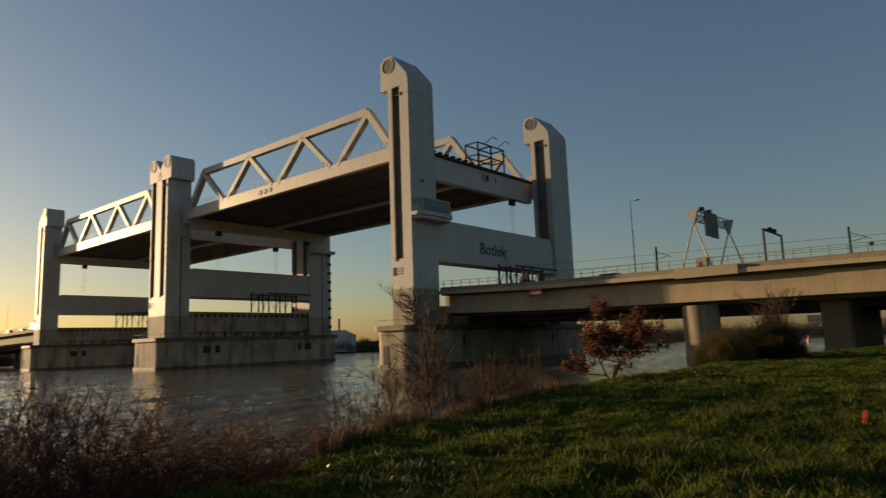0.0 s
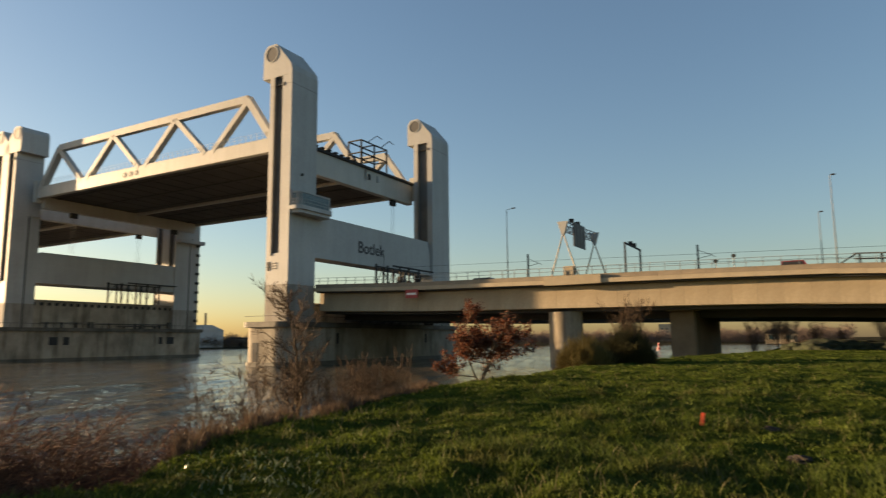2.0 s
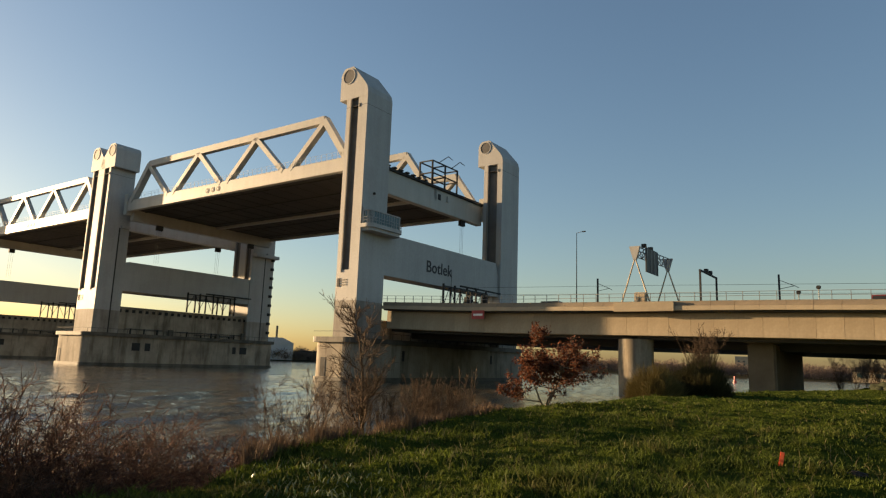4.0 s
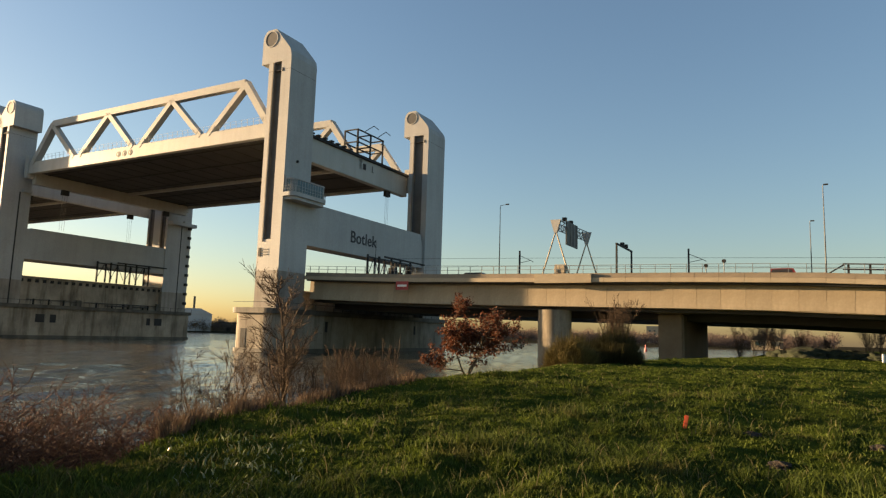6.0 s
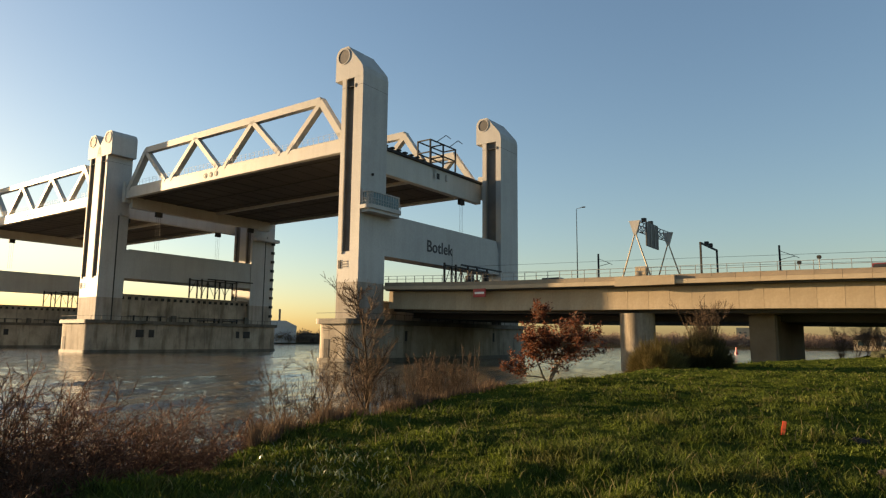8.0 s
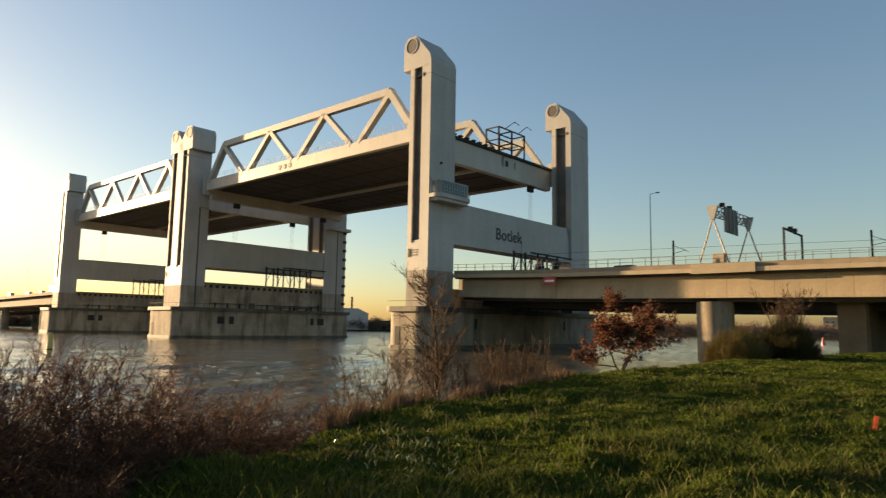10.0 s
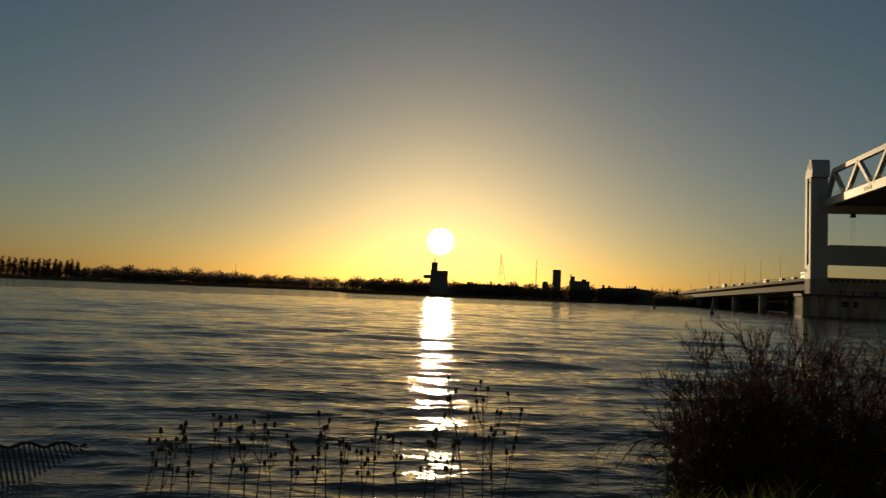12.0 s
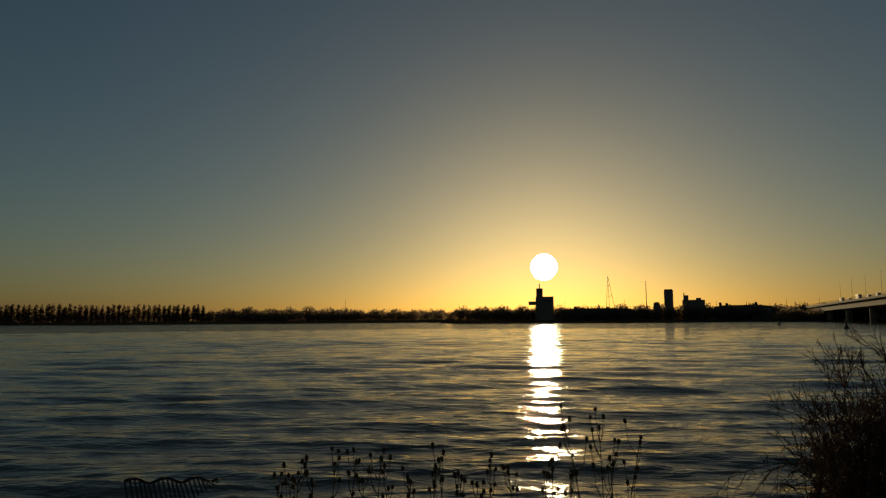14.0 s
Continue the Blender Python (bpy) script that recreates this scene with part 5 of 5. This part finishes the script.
# wrecked slatted fence in the shallows
def broken_fence():
    o = Vector((*[float(q) for q in polar(95.2, 14.7)], 0.76))
    e = Vector((*[float(q) for q in polar(88.4, 15.7)], 1.0))
    run = (e - o)
    t = new("broken_fence")
    t.location = o
    tagged(t, "collapsed slatted fence panel leaning in the shallows", "fence")

    def add(name, bm, mat):
        ob = new(name, mesh_of(name, bm, mat))
        ob.parent = t

    m = 22
    tilt = Vector((run.y, -run.x, 0)).normalized() * -0.28
    for k in range(m):
        q = k / (m - 1)
        foot = Vector((run.x, run.y, 0)) * (q * 0.9) + tilt * -0.6
        top = Vector((run.x, run.y, 0)) * q + tilt * 1.2 + Vector((0, 0, 1.04 - 0.016 * k + 0.05 * math.sin(k * 0.9)))
        low = foot + Vector((0, 0, 0.04 + 0.036 * k))
        add("slat", beam(low, top, 0.03, 0.02), M_WOOD)
        if k:
            add("top_rail", beam(prev, top, 0.07, 0.05), M_WOOD)
        prev = top


broken_fence()
for az, r, h in ((102.4, 13.3, 0.84), (97.0, 13.4, 0.78), (95.3, 13.0, 0.66)):
    b = at_ground(az, r, -0.3)
    bm = beam(tuple(b), (b[0] + 0.03, b[1], max(b[2], WATER) + h), 0.13, 0.11, n=8)
    lone("fence_post", bm, M_WOOD, "old round timber post in the shallows", "post", group="posts in the shallows", at=tuple(b))

# mooring pile and buoys
b = Vector((*[float(q) for q in polar(32.8, 98)], -1.0))
pl = new("mooring_pile")
pl.location = b
tagged(pl, "weathered yellow mooring pile standing in the river", "pile")
for nm, z0, z1, w0, w1, mt in (("shaft", 0, 3.9, 0.70, 0.60, M_YELLOW), ("cap", 3.9, 4.5, 0.74, 0.42, M_YELLOW), ("band", 2.3, 2.5, 0.70, 0.70, M_DARK)):
    ob = new(nm, mesh_of(nm, beam((0, 0, z0), (0, 0, z1), w0, w1, n=14), mt))
    ob.parent = pl


def buoy(az, r, h, mat, label):
    p = Vector((*[float(q) for q in polar(az, r)], WATER - 0.2))
    t = new("buoy")
    t.location = p
    tagged(t, label, "buoy", "channel buoys")
    for nm, z0, z1, w0, w1 in (("float", 0, h * 0.3, h * 0.55, h * 0.5), ("tower", h * 0.3, h * 0.8, h * 0.32, h * 0.14), ("topmark", h * 0.82, h, h * 0.2, h * 0.2)):
        ob = new(nm, mesh_of(nm, beam((0, 0, z0), (0, 0, z1), w0, w1, n=10), mat))
        ob.parent = t


buoy(-27.4, 270, 2.6, M_RED, "red channel buoy on the river")
buoy(39.4, 240, 2.9, M_DARK, "dark channel buoy against the light")
buoy(43.8, 345, 2.8, M_DARK, "small dark channel buoy")


# ---- far shores ----
def tree_line(name, a0, a1, r, h0, h1, count, slim, seed, label, fine=1.0, pieces=70, even=False, wood=M_HAZE_WOODS):
    """A wood: for each tree a trunk and a crown of many small twiggy flakes, in one mesh."""
    g = np.random.default_rng(seed)
    az = np.sort(g.uniform(a0, a1, count))
    rr_ = r + g.uniform(0, r * 0.06, count)
    h = g.uniform(h0, h1, count) * (0.75 + 0.35 * np.sin(az * 1.9 + seed) ** 2)
    if even:
        az, rr_, h = np.linspace(a0, a1, count) + g.normal(0, 0.03, count), np.full(count, r), g.uniform(h0, h1, count)
    x, y = polar(az, rr_)
    z = ground_z(x, y) - 0.3
    vs, fs, base = [], [], 0
    trunk = np.stack([x, y, z, x, y, z + h * 0.8, h * 0.02, h * 0.008], 1)
    v, f = sticks(trunk, 3)
    vs.append(v)
    fs.append(f)
    base = len(v)
    c = np.repeat(np.stack([x, y, z], 1), pieces, 0)
    hh = np.repeat(h, pieces)
    m = len(c)
    th, q, ra = g.uniform(0, 2 * math.pi, m), g.uniform(-1, 1, m), g.random(m) ** 0.4
    w = np.sqrt(1 - q * q) * ra * hh * slim
    ctr = c + np.stack([np.cos(th) * w, np.sin(th) * w, hh * (0.52 + 0.46 * q * ra)], 1)
    a = g.normal(0, 1, (m, 3))
    a[:, 2] = np.abs(a[:, 2]) + 0.5
    a /= np.linalg.norm(a, axis=1, keepdims=True)
    d = np.cross(a, g.normal(0, 1, (m, 3)))
    d /= np.linalg.norm(d, axis=1, keepdims=True)
    ln = (hh * 0.10 * fine)[:, None]
    v = np.stack([ctr - a * ln, ctr + d * ln * 0.35, ctr + a * ln, ctr - d * ln * 0.35], 1).reshape(-1, 3)
    vs.append(v)
    fs.append(np.arange(len(v)).reshape(-1, 4) + base)
    mesh_from(name, np.vstack(vs), np.vstack(fs), wood, label, "trees", "stuff")


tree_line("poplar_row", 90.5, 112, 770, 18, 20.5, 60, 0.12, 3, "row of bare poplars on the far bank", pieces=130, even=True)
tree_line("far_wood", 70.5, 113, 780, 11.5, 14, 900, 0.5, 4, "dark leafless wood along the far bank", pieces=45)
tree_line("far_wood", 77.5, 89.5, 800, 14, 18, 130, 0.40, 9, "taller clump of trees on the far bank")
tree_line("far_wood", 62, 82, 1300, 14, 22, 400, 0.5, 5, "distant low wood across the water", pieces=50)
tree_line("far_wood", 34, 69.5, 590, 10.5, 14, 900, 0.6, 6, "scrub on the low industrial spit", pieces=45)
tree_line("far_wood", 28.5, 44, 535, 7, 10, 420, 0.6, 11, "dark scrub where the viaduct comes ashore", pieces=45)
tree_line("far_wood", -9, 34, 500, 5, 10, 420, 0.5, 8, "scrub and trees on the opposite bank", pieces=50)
tree_line("far_wood", -41, -9, 470, 6, 11, 520, 0.45, 10, "bare trees on the opposite bank beyond the viaduct", 0.5, 120, wood=M_HAZE_TWIG)
tree_line("far_wood", -41, -8, 1450, 15, 25, 700, 0.45, 14, "distant woods behind the opposite bank, paled for haze", 0.6, 70, wood=M_HAZE_TWIG)
for k in range(15):
    az, r = (-34.5, -35.4, -36.2, -37.0, -36.6, -38.8, -43.0, -43.8, -44.6, -45.6, -47, -49, -51, -40.5, -46.2)[k], 150 + 7 * (k % 5)
    b = at_ground(az, r, -0.2)
    h = (7.4, 8.8, 7.8, 8.4, 6.2, 5.4, 8.2, 7.4, 9.0, 7.2, 8, 7, 8, 3.8, 6.6)[k]
    plant("bare_tree", sized(young_tree(rng, b, h, stems=5, limbs=12, twigs=7, fine=3, r0=0.07, tip=0.013, angle=0.6, splay=0.28), b, h), M_TREE, "bare tree beyond the meadow", "tree", b, group="trees beyond the meadow")


def block(name, label, category, az, r, w, d, h, mat, z=2.0, roof=0.0, parts=(), cover=M_DARK):
    """A building far off: walls with a roof, seen end on; parts are boxes of across, up, width, height."""
    x, y = (float(q) for q in polar(az, r))
    t = new(name)
    t.matrix_world = Matrix.Translation((x, y, z - 0.5)) @ Matrix.Rotation(radians(az), 4, "Z")
    tagged(t, label, category)

    def add(nm, bm, m2, lb=""):
        ob = new(nm, mesh_of(nm, bm, m2))
        ob.parent = t
        tagged(ob, lb)

    add("wall", box(-w / 2, w / 2, 0, d, 0, h), mat)
    if roof:
        add("roof", prism([(-w / 2 - 0.4, h + 0.01), (w / 2 + 0.4, h + 0.01), (w / 2 - w * 0.2, h + roof), (-w / 2 + w * 0.2, h + roof)], 1, -0.4, d + 0.4), cover)
    for nm, px, pz, pw, ph, m2 in parts:
        add(nm, box(px - pw / 2, px + pw / 2, -0.3, max(pw, 1.0), pz, pz + ph), m2)
    return t


block("warehouse", "grey-blue waterside shed with a chimney behind", "building", 11.0, 505, 40, 30, 12.5, M_BRICK, z=2.0, roof=4.0, cover=M_BRICK,
      parts=(("chimney", 7.4, 12.5, 1.5, 12.5, M_FAR), ("door", -6, 0.2, 4, 5, M_DARK), ("door", 2, 0.2, 4, 5, M_DARK), ("window", 8, 4, 3, 1.6, M_GLASS)))
block("shed", "low dark shed beside the waterside warehouse", "building", 7.4, 510, 20, 20, 6.5, M_FAR, roof=1.0, parts=(("door", 0, 0.2, 3, 3.5, M_DARK),))
tree_line("far_wood", 2, 10, 505, 7, 11, 160, 0.5, 21, "bare trees beside the waterside shed, paled for haze", 0.6, 90, wood=M_HAZE_TWIG)
block("ship_bridge", "dark wheelhouse block of a moored ship", "ship", 61.9, 568, 15, 16, 21, M_FAR,
      parts=(("funnel", -4.2, 21, 5.4, 7, M_FAR), ("wing", -9.5, 14, 8, 3, M_FAR), ("mast", -4.2, 28, 0.8, 4, M_DARK), ("window", 2, 17, 8, 1.4, M_GLASS)))
block("silo", "tall dark round silo by the water", "silo", 51.8, 600, 7.4, 8, 26.3, M_FAR, parts=(("cap", 0, 26.3, 6.4, 0.6, M_DARK), ("ladder", 2, 0.5, 0.5, 25, M_GALV)))
block("works_building", "stepped dark industrial building", "building", 49.9, 600, 18, 20, 17.5, M_FAR, parts=(("plant_room", -6.0, 17.5, 4, 4, M_FAR), ("flue", -7.5, 17.5, 0.9, 6, M_DARK), ("tank", 4, 17.5, 4, 1.6, M_FAR), ("window", 1, 8, 6, 1.5, M_GLASS)))
block("tank", "small dark storage tank", "tank", 52.75, 600, 5.5, 6, 15, M_FAR, parts=(("cap", 0, 15, 4, 1, M_FAR), ("pipe", 3.2, 0.5, 0.5, 9, M_DARK)))
block("hall", "long low dark hall on the spit", "building", 57.6, 600, 62, 20, 10.5, M_FAR, roof=0.8, parts=(("door", -8, 0.2, 6, 4, M_DARK), ("vent", 10, 11, 2, 1.6, M_DARK), ("vent", -18, 11, 3, 2, M_DARK)))
block("hall", "low dark hall with roof vents on the spit", "building", 46.3, 600, 44, 20, 11.5, M_FAR, roof=1.2, parts=(("vent", -17, 12, 2, 3, M_DARK), ("vent", -12, 12, 2, 2.5, M_DARK), ("vent", 10, 12, 2, 3, M_DARK), ("door", 5, 0.2, 6, 4, M_DARK)))
block("hall", "far low hall beside the bridge ramp", "building", 41.6, 600, 24, 20, 10.0, M_FAR, roof=1.0, parts=(("vent", -5, 10.5, 2, 2, M_DARK), ("door", 4, 0.2, 4, 4, M_DARK)))
block("house", "pale low house beyond the meadow", "building", -36.4, 260, 10, 8, 3.4, M_PARA, z=3.4, roof=1.8, parts=(("window", -3, 1.6, 1.6, 1.4, M_GLASS), ("window", 2, 1.6, 1.6, 1.4, M_GLASS), ("door", 4.5, 0.5, 1.1, 2.2, M_DARK)))
block("apartment_block", "distant pale block behind the river", "building", -28.3, 900, 26, 20, 22, M_PARA, roof=0.0,
      parts=tuple(("window", -9 + 6 * i, 3 + 4 * j, 2.4, 2.0, M_GLASS) for i in range(4) for j in range(4)))


def far_mast(az, r, h, w, legs, label):
    x, y = (float(q) for q in polar(az, r))
    t = new("mast")
    t.matrix_world = Matrix.Translation((x, y, 1.5)) @ Matrix.Rotation(radians(az), 4, "Z")
    tagged(t, label, "mast")
    for dx in legs:
        ob = new("leg", mesh_of("leg", beam((dx, 0, 0), (0, 0, h), w, w * 0.6, n=6), M_DARK))
        ob.parent = t
    if len(legs) > 1:
        for q in (0.3, 0.55, 0.78):
            ob = new("brace", mesh_of("brace", beam((legs[0] * (1 - q), 0, h * q), (legs[-1] * (1 - q), 0, h * q), w * 0.6, w * 0.6, n=6), M_DARK))
            ob.parent = t


far_mast(56.6, 600, 39.5, 0.5, (7, 1.2, -2.6), "dark crane mast with raking stays")
far_mast(53.55, 600, 34.5, 0.8, (0,), "slender dark mast on the spit")
for az, h in ((60.2, 18), (58.6, 15), (55.3, 19), (52.9, 16), (48.2, 17), (46.0, 16), (44.4, 14), (43.2, 17), (42.6, 15), (41.0, 18), (79.0, 20)):
    far_mast(az, 605, h, 0.35, (0,), "thin far lamp mast on the spit")

# mown heaps and molehills on the meadow
for az, r, w, h, mt in ((-37.6, 98, 2.2, 1.0, M_HEAP), (-39.0, 96, 2.9, 1.35, M_HEAP), (-40.8, 98, 3.0, 1.15, M_HEAP), (-42.4, 99, 2.8, 1.3, M_HEAP), (-43.6, 97, 2.0, 0.9, M_HEAP)):
    b = at_ground(az, r, -0.2)
    bm = bmesh.new()
    bmesh.ops.create_icosphere(bm, subdivisions=4, radius=1.0)
    for q in bm.verts:
        k = 1 + 0.35 * noise.noise(q.co * 2.3 + Vector((az, 0, 0))) + 0.28 * noise.noise(q.co * 7.0)
        q.co = Vector((q.co.x * w * k, q.co.y * w * k, max(q.co.z, -0.2) * h * k)) + Vector(b)
    lone("spoil_mound", bm, mt, "low overgrown heap of earth and weeds", "heap", group="heaps on the meadow", smooth=True, at=tuple(b))
for k, (az, r) in enumerate(((-43.5, 12.6), (-45.6, 14.2), (-37.0, 10.6), (-44.0, 20.0), (-35.2, 13.0))):
    b = at_ground(az, r, -0.03)
    bm = bmesh.new()
    bmesh.ops.create_icosphere(bm, subdivisions=4, radius=1.0)
    for q in bm.verts:
        s_ = 1 + 0.3 * noise.noise(q.co * 2.5 + Vector((k * 3.1, 0, 0))) + 0.2 * noise.noise(q.co * 8.0)
        q.co = Vector((q.co.x * 0.16 * s_, q.co.y * 0.16 * s_, max(q.co.z, -0.1) * 0.09 * s_)) + Vector(b)
    lone("molehill", bm, M_EARTH, "fresh brown molehill in the grass", "molehill", group="molehills", at=tuple(b))

# white marker post at the end of the heaps
b = at_ground(-43.9, 88, -0.05)
mp = new("marker_post")
mp.location = tuple(b)
tagged(mp, "short white roadside marker post beside the heaps", "post")
for nm, z0, z1, mt in (("post", 0.0, 1.05, M_WHITE), ("cap", 1.054, 1.15, M_DARK)):
    ob = new(nm, mesh_of(nm, box(-0.16, 0.16, -0.08, 0.08, z0, z1, bevel=0.02), mt))
    ob.parent = mp
